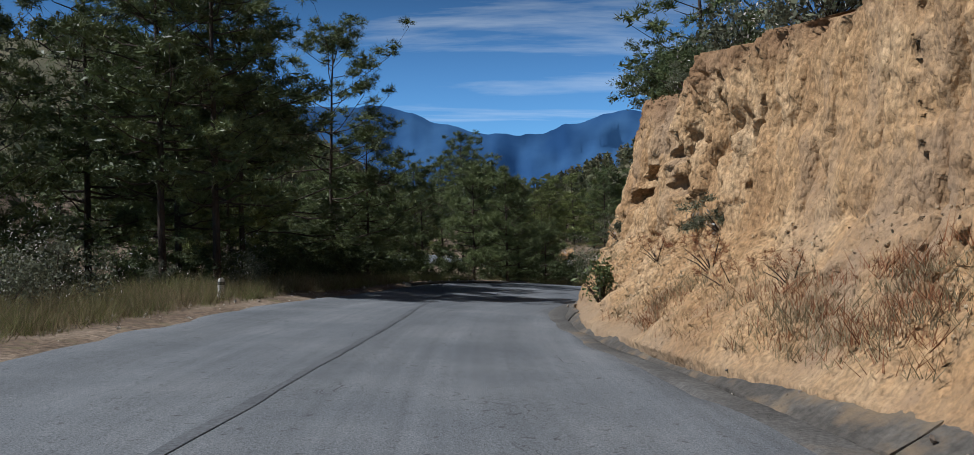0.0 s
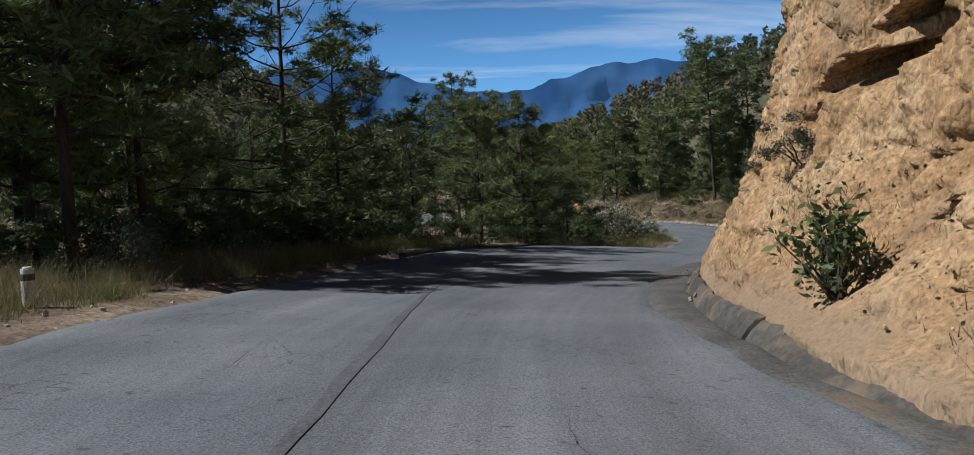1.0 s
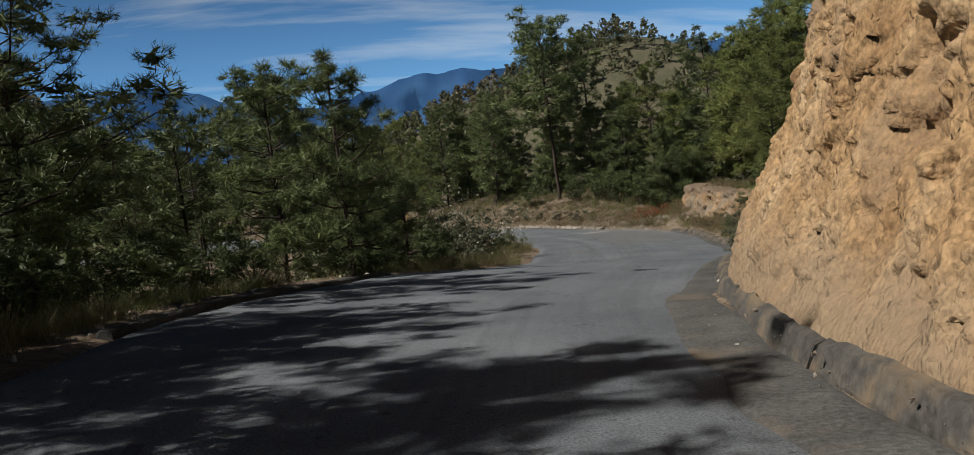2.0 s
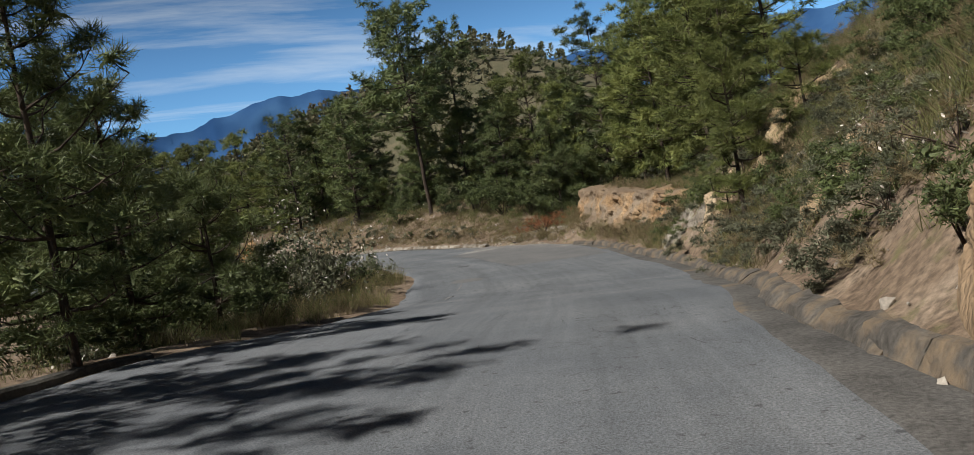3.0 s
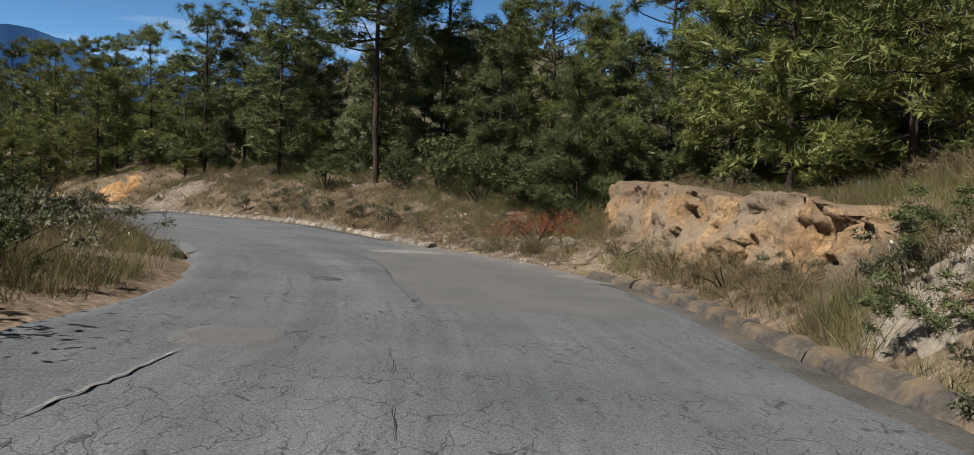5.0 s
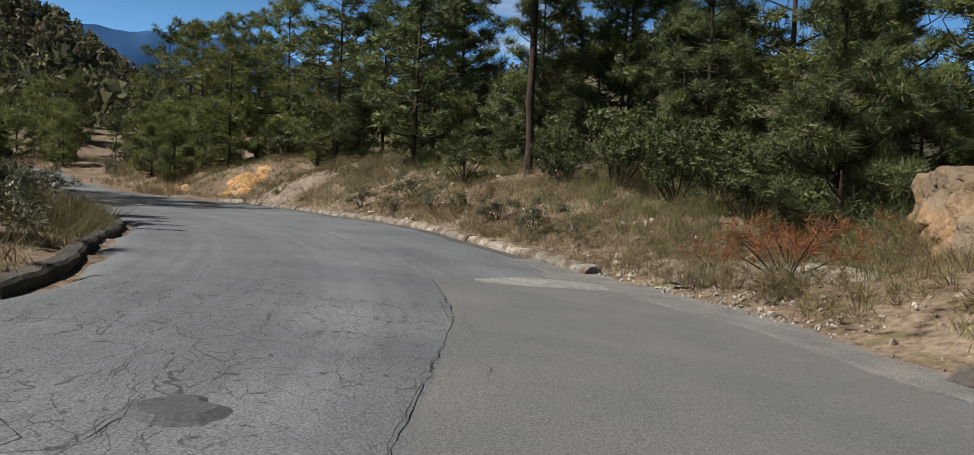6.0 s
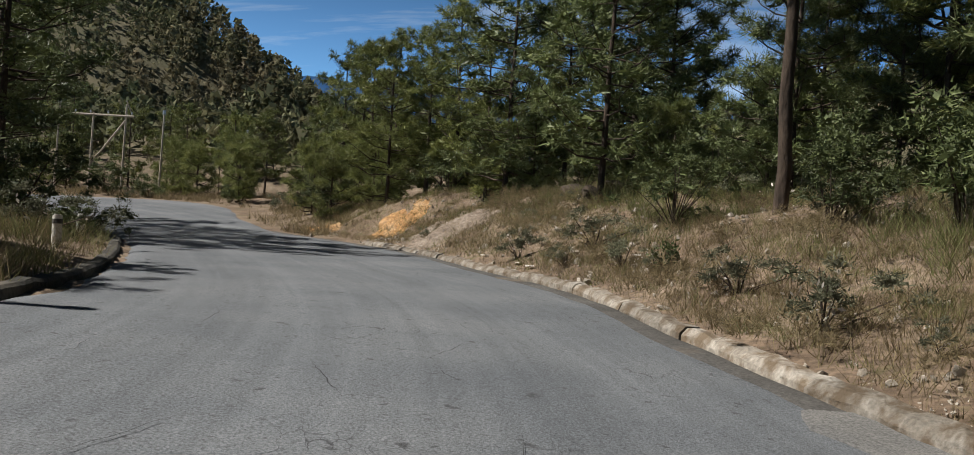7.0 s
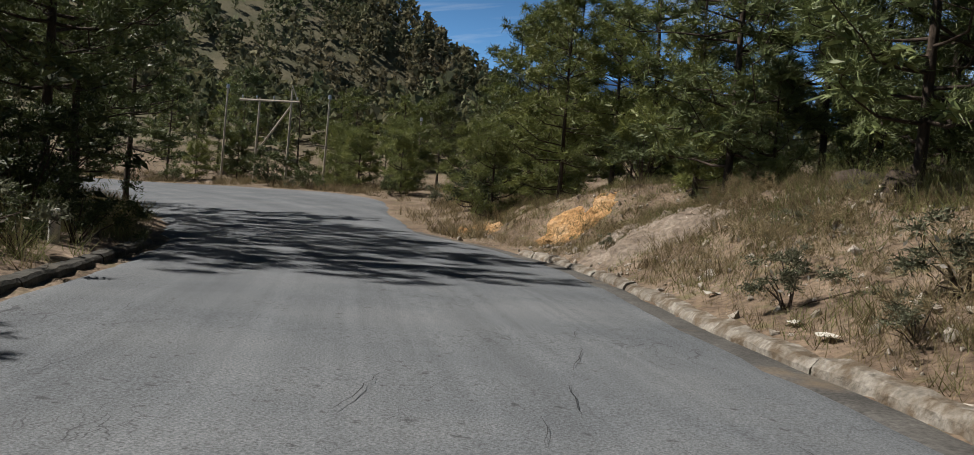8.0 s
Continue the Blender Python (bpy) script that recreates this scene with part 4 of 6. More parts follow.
wood(30, ((8, 46), (62, 112), lambda x, y, s, d: s > 0 and 7.5 < d < 15), ["slope"], (4.5, 7.5), 2.6, 4, "pines behind the bank")
wood(9, ((8, 60), (62, 112), lambda x, y, s, d: s > 0 and d > 15), ["mid", "gold", "mid"], (6.0, 9.0), 2.7, 14, "pines behind the bank")
wood(28, ((-50, 12), (104, 150), lambda x, y, s, d: s > 0 and d > 6 and (y > 129 or x > -12)), ["gold", "mid", "young"], (3.5, 8), 3.4, 5, "pines beyond the bend")
wood(8, ((6, 30), (0, 30), lambda x, y, s, d: s > 0 and d > 7), ["mid", "gold"], (5, 8), 3.2, 6, "pines on the slope")


# ---- the cut bank of yellow clay ----
FOOT = smoothed_line(np.array([(3.9, -14, 0.7, 5.0), (3.4, -4, 0.3, 4.6), (2.95, 5, 0.0, 4.3), (2.4, 9, -0.12, 4.0), (1.95, 13, -0.24, 3.9), (1.85, 15, -0.27, 3.95), (1.98, 17, -0.26, 4.0),
                               (2.3, 20, -0.35, 4.3), (2.6, 21.6, -0.42, 4.35), (3.25, 24.1, -0.47, 4.4), (4.3, 27, -0.58, 4.4), (5.3, 29.4, -0.63, 4.4),
                               (6.9, 31.8, -0.75, 4.2), (9.4, 33.6, -0.45, 4.4), (13.5, 35.2, 1.5, 5.0)]) - np.array([0.1, 0, 0.0, 0]), 0.046)
# Hollows in the face: y, height, half width, half height, depth.
HOLLOWS = [(17.0, 2.32, 0.6, 0.25, 0.55), (17.9, 2.0, 0.62, 0.2, 0.45), (15.0, 2.1, 0.48, 0.26, 0.5), (14.7, 2.66, 0.6, 0.14, 0.4), (13.9, 2.4, 0.07, 0.5, 0.4), (18.7, 1.95, 0.28, 0.13, 0.35), (18.9, 1.62, 0.12, 0.22, 0.3), (18.6, 2.6, 0.13, 0.12, 0.3),
           (20.9, 1.04, 0.17, 0.27, 0.45), (20.3, 1.05, 0.2, 0.15, 0.35), (19.0, 1.0, 0.11, 0.12, 0.3), (20.0, 1.25, 0.11, 0.1, 0.25), (15.6, 0.55, 0.2, 0.17, 0.35),
           (21.5, 0.72, 0.1, 0.17, 0.3), (21.4, 0.45, 0.13, 0.12, 0.3), (22.4, 0.1, 0.11, 0.15, 0.3), (21.7, 0.14, 0.12, 0.08, 0.25), (22.0, 1.9, 0.05, 0.3, 0.3),
           (12.6, 3.1, 0.14, 0.7, 0.4), (11.2, 2.5, 0.1, 0.6, 0.35), (9.6, 3.75, 0.35, 0.2, 0.4), (8.8, 2.3, 0.08, 0.5, 0.3), (14.2, 1.75, 0.4, 0.2, 0.4),
           (6.6, 1.0, 0.06, 0.35, 0.2), (6.2, 0.9, 0.05, 0.3, 0.2), (5.9, 1.1, 0.05, 0.3, 0.2)]


def build_cliff():
    rows = np.concatenate([np.linspace(0, 1, 124), 1 + np.linspace(0.03, 1, 12)])
    t = np.gradient(FOOT[:, :2], axis=0)
    t /= np.linalg.norm(t, axis=1)[:, None]
    into = np.stack([t[:, 1], -t[:, 0]], 1)
    y = FOOT[:, 1]
    talus = np.interp(y, [-10, 4, 9, 13, 17, 20, 22.5, 30], [0.3, 0.65, 1.25, 1.5, 1.15, 0.5, 0.25, 0.12])
    batter = np.interp(y, [0, 16, 19, 21, 23, 26, 30], [0.1, 0.12, 0.16, 0.26, 0.36, 0.44, 0.44])
    low, top = FOOT[:, 2] - 0.25, FOOT[:, 3] + 0.35 * fbm(xyz(y, 0.0) / 1.7, 3)
    grid = []
    for h in rows:
        up = min(h, 1.0)
        z = low + (top - low) * up
        over = z - low
        off = talus * np.clip((over - 0.22) / 1.5, 0, 1)**0.75 + batter * over + max(0.0, h - 1) * 3.2
        z = z + max(0.0, h - 1) * 0.6
        grid.append(np.stack([FOOT[:, 0] + into[:, 0] * off, y + into[:, 1] * off, z], 1))
    p = np.stack(grid, 0)
    flat = p.reshape(-1, 3)
    hh = np.repeat(rows, len(FOOT))
    inn = np.tile(into, (len(rows), 1))
    amount = 0.24 * fbm(flat / np.array([3.2, 3.2, 4.5]), 2)
    gully = fbm(flat * np.array([1.1, 1.1, 0.2]) + 5, 3)
    amount += 0.9 * np.clip(0.2 - np.abs(gully) * 1.3, 0, 1) * np.clip((hh - 0.15) * 3, 0, 1)
    fine_gully = fbm(flat * np.array([3.6, 3.6, 0.6]) + 50, 2)
    amount += 0.3 * np.clip(0.26 - np.abs(fine_gully) * 1.4, 0, 1)
    broken = fbm(flat * np.array([1.7, 1.7, 1.0]) + 71, 5, 0.62)
    amount += np.interp(flat[:, 1], [9, 13.5], [0.05, 0.13]) * broken
    warped = flat + 0.25 * np.stack([fbm(flat * 1.7 + 13 * c, 3) for c in range(3)], 1)
    rugged = np.interp(flat[:, 1], [9, 13.5], [0.22, 1.0]) * np.clip((hh - 0.1) * 6, 0.25, 1)
    level, rim = plates(warped * np.array([1.5, 1.5, 0.75]), 3)
    amount += rugged * (0.1 * (level - 0.5) + 0.08 * np.clip(1 - rim / 0.06, 0, 1))
    level, rim = plates(warped * np.array([4.5, 4.5, 1.7]), 8)
    amount += rugged * (0.035 * (level - 0.5) + 0.018 * np.clip(1 - rim / 0.1, 0, 1))
    amount += 0.02 * fbm(flat * np.array([7.0, 7.0, 4.5]), 3, 0.75) - 0.1
    seams = fbm(flat * np.array([2.3, 2.3, 0.28]) + 40, 3)
    where = np.clip((fbm(flat / 1.6 + 21, 2) - 0.02) * 5, 0, 1) * np.clip((hh - 0.3) * 5, 0, 1)
    amount += 0.3 * np.clip(1 - np.abs(seams) / 0.05, 0, 1) * where
    slits = fbm(flat * np.array([7.0, 7.0, 2.2]) + 77, 2)
    amount += 0.16 * rugged * np.clip((slits - 0.92) * 5, 0, 1) * np.clip(0.5 + 2 * fbm(flat / 1.4 + 33, 2), 0, 1) * np.clip((hh - 0.12) * 8, 0, 1)
    lift = np.zeros(len(flat))
    for hy, hz, wy, wz, depth in HOLLOWS:
        q = ((flat[:, 1] - hy) / wy)**2 + ((flat[:, 2] - hz) / wz)**2 + 0.95 * fbm(flat * 2.7 + hy, 3)
        pit = np.clip((1.25 - q) * 2.2, 0, 1)
        amount += 1.9 * depth * pit
        lift += 0.5 * depth * pit
    crumbs = fbm(flat * 7.0, 2)
    amount -= 0.07 * np.clip(crumbs, 0, 1) * np.clip((0.42 - hh) * 5, 0, 1)
    fade = np.clip((1.9 - hh) * 2, 0, 1)
    flat = flat + np.concatenate([inn * (amount * fade * np.clip(hh * 9, 0, 1) - 0.1 * np.clip(1 - hh * 9, 0, 1))[:, None], (lift * fade)[:, None]], 1)
    n = len(FOOT)
    a = (np.arange(len(rows) - 1)[:, None] * n + np.arange(n - 1)[None, :]).ravel()
    faces = np.stack([a, a + n, a + n + 1, a + 1], 1)
    ob = piece("cliff", mesh_of("cliff", flat, faces, CLIFF, True))
    tagged(ob, "eroded ochre clay cut bank with hollows and gullies", "cliff", kind="structure")


build_cliff()


def talus_z(x, y):
    """The height of the loose slope at the clay bank's foot."""
    x, y = np.asarray(x, float), np.asarray(y, float)
    off = np.maximum(x - np.interp(y, FOOT[:, 1], FOOT[:, 0]), 0.0) + 0.08
    wide = np.interp(y, [-10, 4, 9, 13, 17, 20, 22.5, 30], [0.3, 0.65, 1.25, 1.5, 1.15, 0.5, 0.25, 0.12]) + 0.02
    return np.interp(y, FOOT[:, 1], FOOT[:, 2]) - 0.03 + 1.5 * np.clip(off / wide, 0, 1)**1.33


def bank_face(name, label, points, seed, material, wild=1.0):
    """A short bare clay scarp along the line of points: x, y, foot, top."""
    line = smoothed_line(np.array(points, float), 0.09)
    rows = np.concatenate([np.linspace(0, 1, 26), 1 + np.linspace(0.1, 1, 6)])
    t = np.gradient(line[:, :2], axis=0)
    t /= np.linalg.norm(t, axis=1)[:, None]
    into = np.stack([t[:, 1], -t[:, 0]], 1)
    grid = []
    for h in rows:
        z = line[:, 2] - 0.25 + (line[:, 3] - line[:, 2] + 0.25) * min(h, 1)
        off = 0.38 * (z - line[:, 2]) + max(0, h - 1) * 1.6
        z = z - max(0, h - 1) * 0.1
        grid.append(np.stack([line[:, 0] + into[:, 0] * off, line[:, 1] + into[:, 1] * off, z], 1))
    flat = np.stack(grid, 0).reshape(-1, 3)
    inn = np.tile(into, (len(rows), 1))
    amount = 0.12 * fbm(flat / 1.5 + seed, 3) + 0.6 * np.clip(0.24 - 1.4 * np.abs(fbm(flat * np.array([1.7, 1.7, 0.35]) + seed, 3)), 0, 1)
    amount += 0.4 * np.clip(0.25 - 1.5 * np.abs(fbm(flat * np.array([4.5, 4.5, 0.9]) + seed, 2)), 0, 1) + 0.05 * fbm(flat * 4 + seed, 3, 0.6)
    amount += 0.07 * np.clip(2.5 * fbm(flat * np.array([1.2, 1.2, 3.0]) - seed, 2), -1, 1) + 0.3 * np.clip((fbm(flat * np.array([1.8, 1.8, 2.2]) + 3 * seed, 3) - 0.45) * 4, 0, 1)
    amount = amount * wild
    flat[:, 2] += 0.16 * wild * fbm(flat[:, [0, 1, 1]] * np.array([0.9, 0.9, 0]), 3) * np.clip(np.repeat(rows, len(line)), 0, 1)
    flat = flat + np.concatenate([inn * amount[:, None], 0.05 * fbm(flat * 2, 3)[:, None]], 1)
    n = len(line)
    a = (np.arange(len(rows) - 1)[:, None] * n + np.arange(n - 1)[None, :]).ravel()
    ob = piece(name, mesh_of(name, flat, np.stack([a, a + n, a + n + 1, a + 1], 1), material, True))
    tagged(ob, label, "bank", kind="structure")


bank_face("bank", "low ochre clay scarp with a weathered corner", [(19.5, 53.4, -1.9, -1.3), (19.5, 55.0, -2.1, -0.95), (19.8, 57.2, -2.3, -0.85), (20.2, 59.6, -2.4, -0.75), (20.5, 61.4, -2.45, -0.66), (20.9, 62.8, -2.5, -0.62), (21.2, 64.4, -2.5, -0.56), (21.8, 65.9, -2.5, -0.5), (22.5, 67.1, -2.5, -0.52), (24.3, 67.9, -2.3, -0.7)], 3.0, CLAY)


def ground_patch(label, cx, cy, along, across, turn, material, seed, relief=0.12):
    """Bare soil or rubble lying on the slope, with a ragged rim."""
    ang = np.linspace(0, 2 * np.pi, 80, endpoint=False)
    q = np.linspace(0.02, 1, 30)
    edge = 1 + 0.38 * fbm(xyz(np.cos(ang) * 1.6, np.sin(ang) * 1.6, seed), 4)
    r = q[:, None] * edge[None, :]
    lx, ly = along * r * np.cos(ang), across * r * np.sin(ang)
    c, s = math.cos(math.radians(turn)), math.sin(math.radians(turn))
    x, y = (cx + c * lx - s * ly).ravel(), (cy + s * lx + c * ly).ravel()
    z = land(x, y)
    p = np.stack([x, y, z], 1)
    inside = np.repeat(np.clip((1 - q) * 4, 0, 1), len(ang))
    bump = 0.5 * fbm(p * 1.4 + seed, 4, 0.6) + 0.5 * np.clip(0.3 - 1.3 * np.abs(fbm(p * np.array([2.0, 2.0, 0.8]) + seed, 3)), 0, 1)
    p[:, 2] += inside * (0.09 + relief * bump) - (1 - inside) * 0.03
    p[:, 0] -= inside * relief * 0.7 * fbm(p * 2.2 + 5 + seed, 3, 0.6)
    n = len(ang)
    faces = [(i * n + j, i * n + (j + 1) % n, (i + 1) * n + (j + 1) % n, (i + 1) * n + j) for i in range(len(q) - 1) for j in range(n)]
    faces.append(tuple(range(n))[::-1])
    tagged(piece("bare_patch", mesh_of("bare_patch", p, faces, material, True)), label, "bare ground", kind="structure")


ground_patch("grey broken rubble face on the brushy slope", 18.6, 51.2, 2.2, 1.0, 65, GREY_ROCK, 3.0, 0.2)
ground_patch("pale sandy face low on the slope", 17.5, 48.5, 1.1, 0.7, 60, SANDY_CLAY, 5.0, 0.2)
ground_patch("bare sandy patch high on the slope", 18.8, 46.2, 2.3, 1.6, 20, SANDY_CLAY, 9.0, 0.25)
ground_patch("grey stony outcrop among the brush", 15.6, 42.8, 1.9, 0.8, 60, GREY_ROCK, 13.0, 0.22)
ground_patch("bare pale clay beside the kerb wall", 13.1, 39.3, 1.3, 0.7, 60, SANDY_CLAY, 17.0, 0.2)
ground_patch("pale stony ground where the kerb is broken away", 19.5, 66.6, 2.6, 1.0, 100, GREY_ROCK, 23.0, 0.1)
ground_patch("ochre clay cut beyond the road at the bend", 4.9, 99.0, 1.4, 0.9, 127, ORANGE_CLAY, 37.0, 0.3)
ground_patch("vivid orange clay cut under the pines", 8.9, 95.2, 1.3, 1.0, 127, ORANGE_CLAY, 11.0, 0.25)
ground_patch("grey-brown mound of rubble behind the broken kerb", 11.6, 89.2, 2.4, 1.5, 125, GREY_SOIL, 21.0, 0.22)


# ---- gutter, kerbs, mends in the asphalt ----
def foot_offset(k):
    return LINE[k, 5] + np.interp(LINE[k, 1], [-60, 8, 12, 15, 17.3, 20, 21.5, 24, 26, 28, 31, 34, 37], [0.3, 0.15, 0.0, 0.0, 0.12, 0.33, 0.42, 0.48, 0.44, 0.48, 0.36, 0.08, -0.04])


gutter = piece("gutter", strip("gutter", lambda k: LINE[k, 5] + np.interp(LINE[k, 1], [8, 13, 16, 20, 24, 27, 31, 36, 52, 58], [-0.25, -0.38, -0.28, -0.2, -0.22, -0.4, -0.4, -0.46, -0.5, -0.35]), lambda k: foot_offset(k) + np.interp(LINE[k, 1], [30, 36], [0.08, 0.2]), -60, 64, GUTTER, 0.008, 5, 1, 0.08, 0.05))
tagged(gutter, "shallow gutter dark with silt along the asphalt", "gutter", kind="structure")


def at_side(k, s):
    return np.array([LINE[k, 0] + RIGHT[k, 0] * s, LINE[k, 1] + RIGHT[k, 1] * s, LINE[k, 2] + LINE[k, 3] * np.clip(s, -LINE[k, 4], LINE[k, 5])])


def kerb_run(name, label, category, u0, u1, offset, profile, length, material, seed, skip=0.0, rough=0.015, jitter=0.02):
    """A row of cast stones along the road. profile: (outwards, up) points, to the right of the line if offset(k) > 0."""
    rng = np.random.RandomState(seed)
    owner = thing(name, label, category)
    ks = [k for k in range(len(LINE)) if u0 <= LINE[k, 1] <= u1 and LINE[k, 0] > -40]
    per = max(1, int(length / 0.5))
    for a in range(0, len(ks) - 2, per):
        if rng.rand() < skip:
            continue
        span = min(per, len(ks) - 1 - a)
        shove, sink, tip = rng.normal() * jitter, -abs(rng.normal()) * jitter, rng.normal() * 0.5 * jitter
        verts, rings = [], span * 3 + 1
        for i in range(rings):
            f = a + span * (0.004 + 0.992 * i / (rings - 1))
            lo = int(f)
            w = f - lo
            k0, k1 = ks[lo], ks[min(lo + 1, len(ks) - 1)]
            s0, s1 = offset(k0), offset(k1)
            sign = 1 if s0 > 0 else -1
            for dx, dz in (profile(LINE[k0, 1]) if callable(profile) else profile):
                p = at_side(k0, s0 + sign * (dx + shove)) * (1 - w) + at_side(k1, s1 + sign * (dx + shove)) * w
                verts.append(p + np.array([0, 0, dz + sink + tip * (i / (rings - 1) - 0.5)]))
        v = np.array(verts)
        v += rough * np.stack([fbm(v * 3 + c * 9.1 + seed, 3) for c in range(3)], 1)
        m = len(v) // rings
        faces = [(i * m + j, i * m + (j + 1) % m, (i + 1) * m + (j + 1) % m, (i + 1) * m + j) for i in range(rings - 1) for j in range(m)]
        faces += [tuple(range(m))[::-1], tuple((rings - 1) * m + j for j in range(m))]
        c = v.mean(0)
        piece("kerb_stone", mesh_of("kerb_stone", v - c, faces, material), owner, m=Matrix.Translation(c))


WALL = [(0, -0.15), (0.02, 0.01), (0.2, 0.11), (0.4, 0.21), (0.52, 0.22), (0.56, -0.15)]
TALL = [(0, -0.15), (0.02, 0.01), (0.07, 0.11), (0.12, 0.2), (0.19, 0.22), (0.36, -0.15)]
LOW = [(0, -0.12), (0.02, 0.04), (0.06, 0.075), (0.2, 0.085), (0.26, 0.04), (0.27, -0.12)]
BANKED = [(0, -0.15), (0.02, 0.02), (0.09, 0.1), (0.17, 0.16), (0.32, 0.18), (0.4, -0.15)]
SUNK = [(0, -0.15), (0.02, 0.03), (0.06, 0.12), (0.12, 0.17), (0.3, 0.18), (0.34, -0.15)]
BROKEN = [(0, -0.12), (0.03, 0.06), (0.09, 0.13), (0.24, 0.15), (0.32, 0.08), (0.36, -0.12)]


def foot_wall(y):
    """The sloping wall under the clay bank: low at first, higher round the corner."""
    w = min(1.0, max(0.0, (y - 13) / 5.0))
    return [(a * (1 - w) + c * w, b * (1 - w) + d * w) for (a, b), (c, d) in zip(WALL, TALL)]



silt = piece("gutter", strip("gutter", lambda k: LINE[k, 5] - 0.42, lambda k: LINE[k, 5] + 0.12, 64, 95, GUTTER, 0.01, 4, 1, 0.09, 0.04))
tagged(silt, "brown silt along the broken kerb", "gutter", kind="structure")
kerb_run("kerb", "stained sloping concrete kerb under the clay bank", "kerb", -20, 34, foot_offset, foot_wall, 4.0, WALL_CONCRETE, 2, 0, 0.028, 0.006)
kerb_run("kerb", "dark cracked concrete kerb below the brushy slope", "kerb", 33, 61, lambda k: LINE[k, 5] + np.interp(LINE[k, 1], [33, 36, 54], [0.15, -0.04, 0.0]), lambda y: SUNK if y > 52 else BANKED, 1.5, WALL_CONCRETE, 3, 0.0, 0.045, 0.015)
kerb_run("kerb", "pale broken concrete kerb below the bank", "kerb", 66.5, 89, lambda k: LINE[k, 5], BROKEN, 2.0, PALE_CONCRETE, 4, 0.06, 0.035, 0.02)
kerb_run("kerb", "low dark concrete kerb beside the grass", "kerb", 29, 38, lambda k: -LINE[k, 4] - 0.02, LOW, 3.0, CONCRETE, 5, 0.0, 0.02, 0.008)
kerb_run("kerb", "dark concrete kerb inside the bend", "kerb", 60.5, 86, lambda k: -LINE[k, 4] - 0.02, LOW, 3.0, CONCRETE, 6, 0.0, 0.02, 0.008)

wash = piece("road_patch", strip("road_patch", lambda k: LINE[k, 5] - np.interp(LINE[k, 1], [59, 62, 66, 69], [0.3, 0.8, 1.2, 0.3]), lambda k: LINE[k, 5] + 0.9, 59, 69, DUST, 0.012, 8, 1, 0.3, 0.03))
tagged(wash, "pale dusty gravel washed over the road's edge", "road patch", kind="structure")
mend = piece("road_patch", strip("road_patch", lambda k: np.interp(LINE[k, 1], [54.5, 58, 61, 65], [-0.35, -0.4, -0.15, 0.1]), lambda k: LINE[k, 5] - 0.55, 54.6, 65.4, PATCH, 0.006, 8, 1, 0.05, 0.0, 0.016))
tagged(mend, "brownish mended rectangle of asphalt", "road patch", kind="structure")


def blotch(name, label, category, u, s, long_way, across, material, seed, lift):
    """A rounded, ragged patch lying on the asphalt."""
    ang = np.linspace(0, 2 * np.pi, 72, endpoint=False)
    r = 1 + 0.22 * fbm(xyz(np.cos(ang) * 1.3, np.sin(ang) * 1.3, seed), 4)
    verts, rings = [], np.array([0.02, 0.35, 0.7, 1.0])
    k0 = int(np.argmin(np.abs(LINE[:, 1] - u)))
    for q in rings:
        for a, rr in zip(ang, r):
            du, ds = long_way * q * rr * math.sin(a), s + across * q * rr * math.cos(a)
            k = k0 + int(round(du / 0.5))
            p = at_side(k, ds)
            base = at_side(k0, ds)
            verts.append((base[0] + TANGENT[k0, 0] * du, base[1] + TANGENT[k0, 1] * du, p[2] + lift - (0.02 if q == 1.0 else 0)))
    v = np.array(verts)
    n = len(ang)
    faces = [(i * n + j, i * n + (j + 1) % n, (i + 1) * n + (j + 1) % n, (i + 1) * n + j) for i in range(len(rings) - 1) for j in range(n)]
    faces.append(tuple(range(n))[::-1])
    tagged(piece(name, mesh_of(name, v, faces, material)), label, category, kind="structure")


blotch("road_patch", "pale patch of grit on the asphalt", "road patch", 65.3, 1.95, 0.62, 1.15, SAND, 3.0, 0.016)
blotch("road_stain", "dark oily stain on the asphalt", "stain", 58.0, -1.55, 0.3, 0.22, TAR, 5.0, 0.016)
blotch("road_patch", "small worn mend in the asphalt", "road patch", 52.0, -2.2, 0.7, 0.5, PATCH, 7.0, 0.016)
seam = piece("road_seam", strip("road_seam", lambda k: -2.47 + 0.0345 * LINE[k, 1] - LINE[k, 0], lambda k: -2.36 + 0.0345 * LINE[k, 1] - LINE[k, 0], -8, 24, SEAM, 0.007, 2, 1, 0.03))
tagged(seam, "dark tarred seam along the asphalt", "road seam", kind="structure")


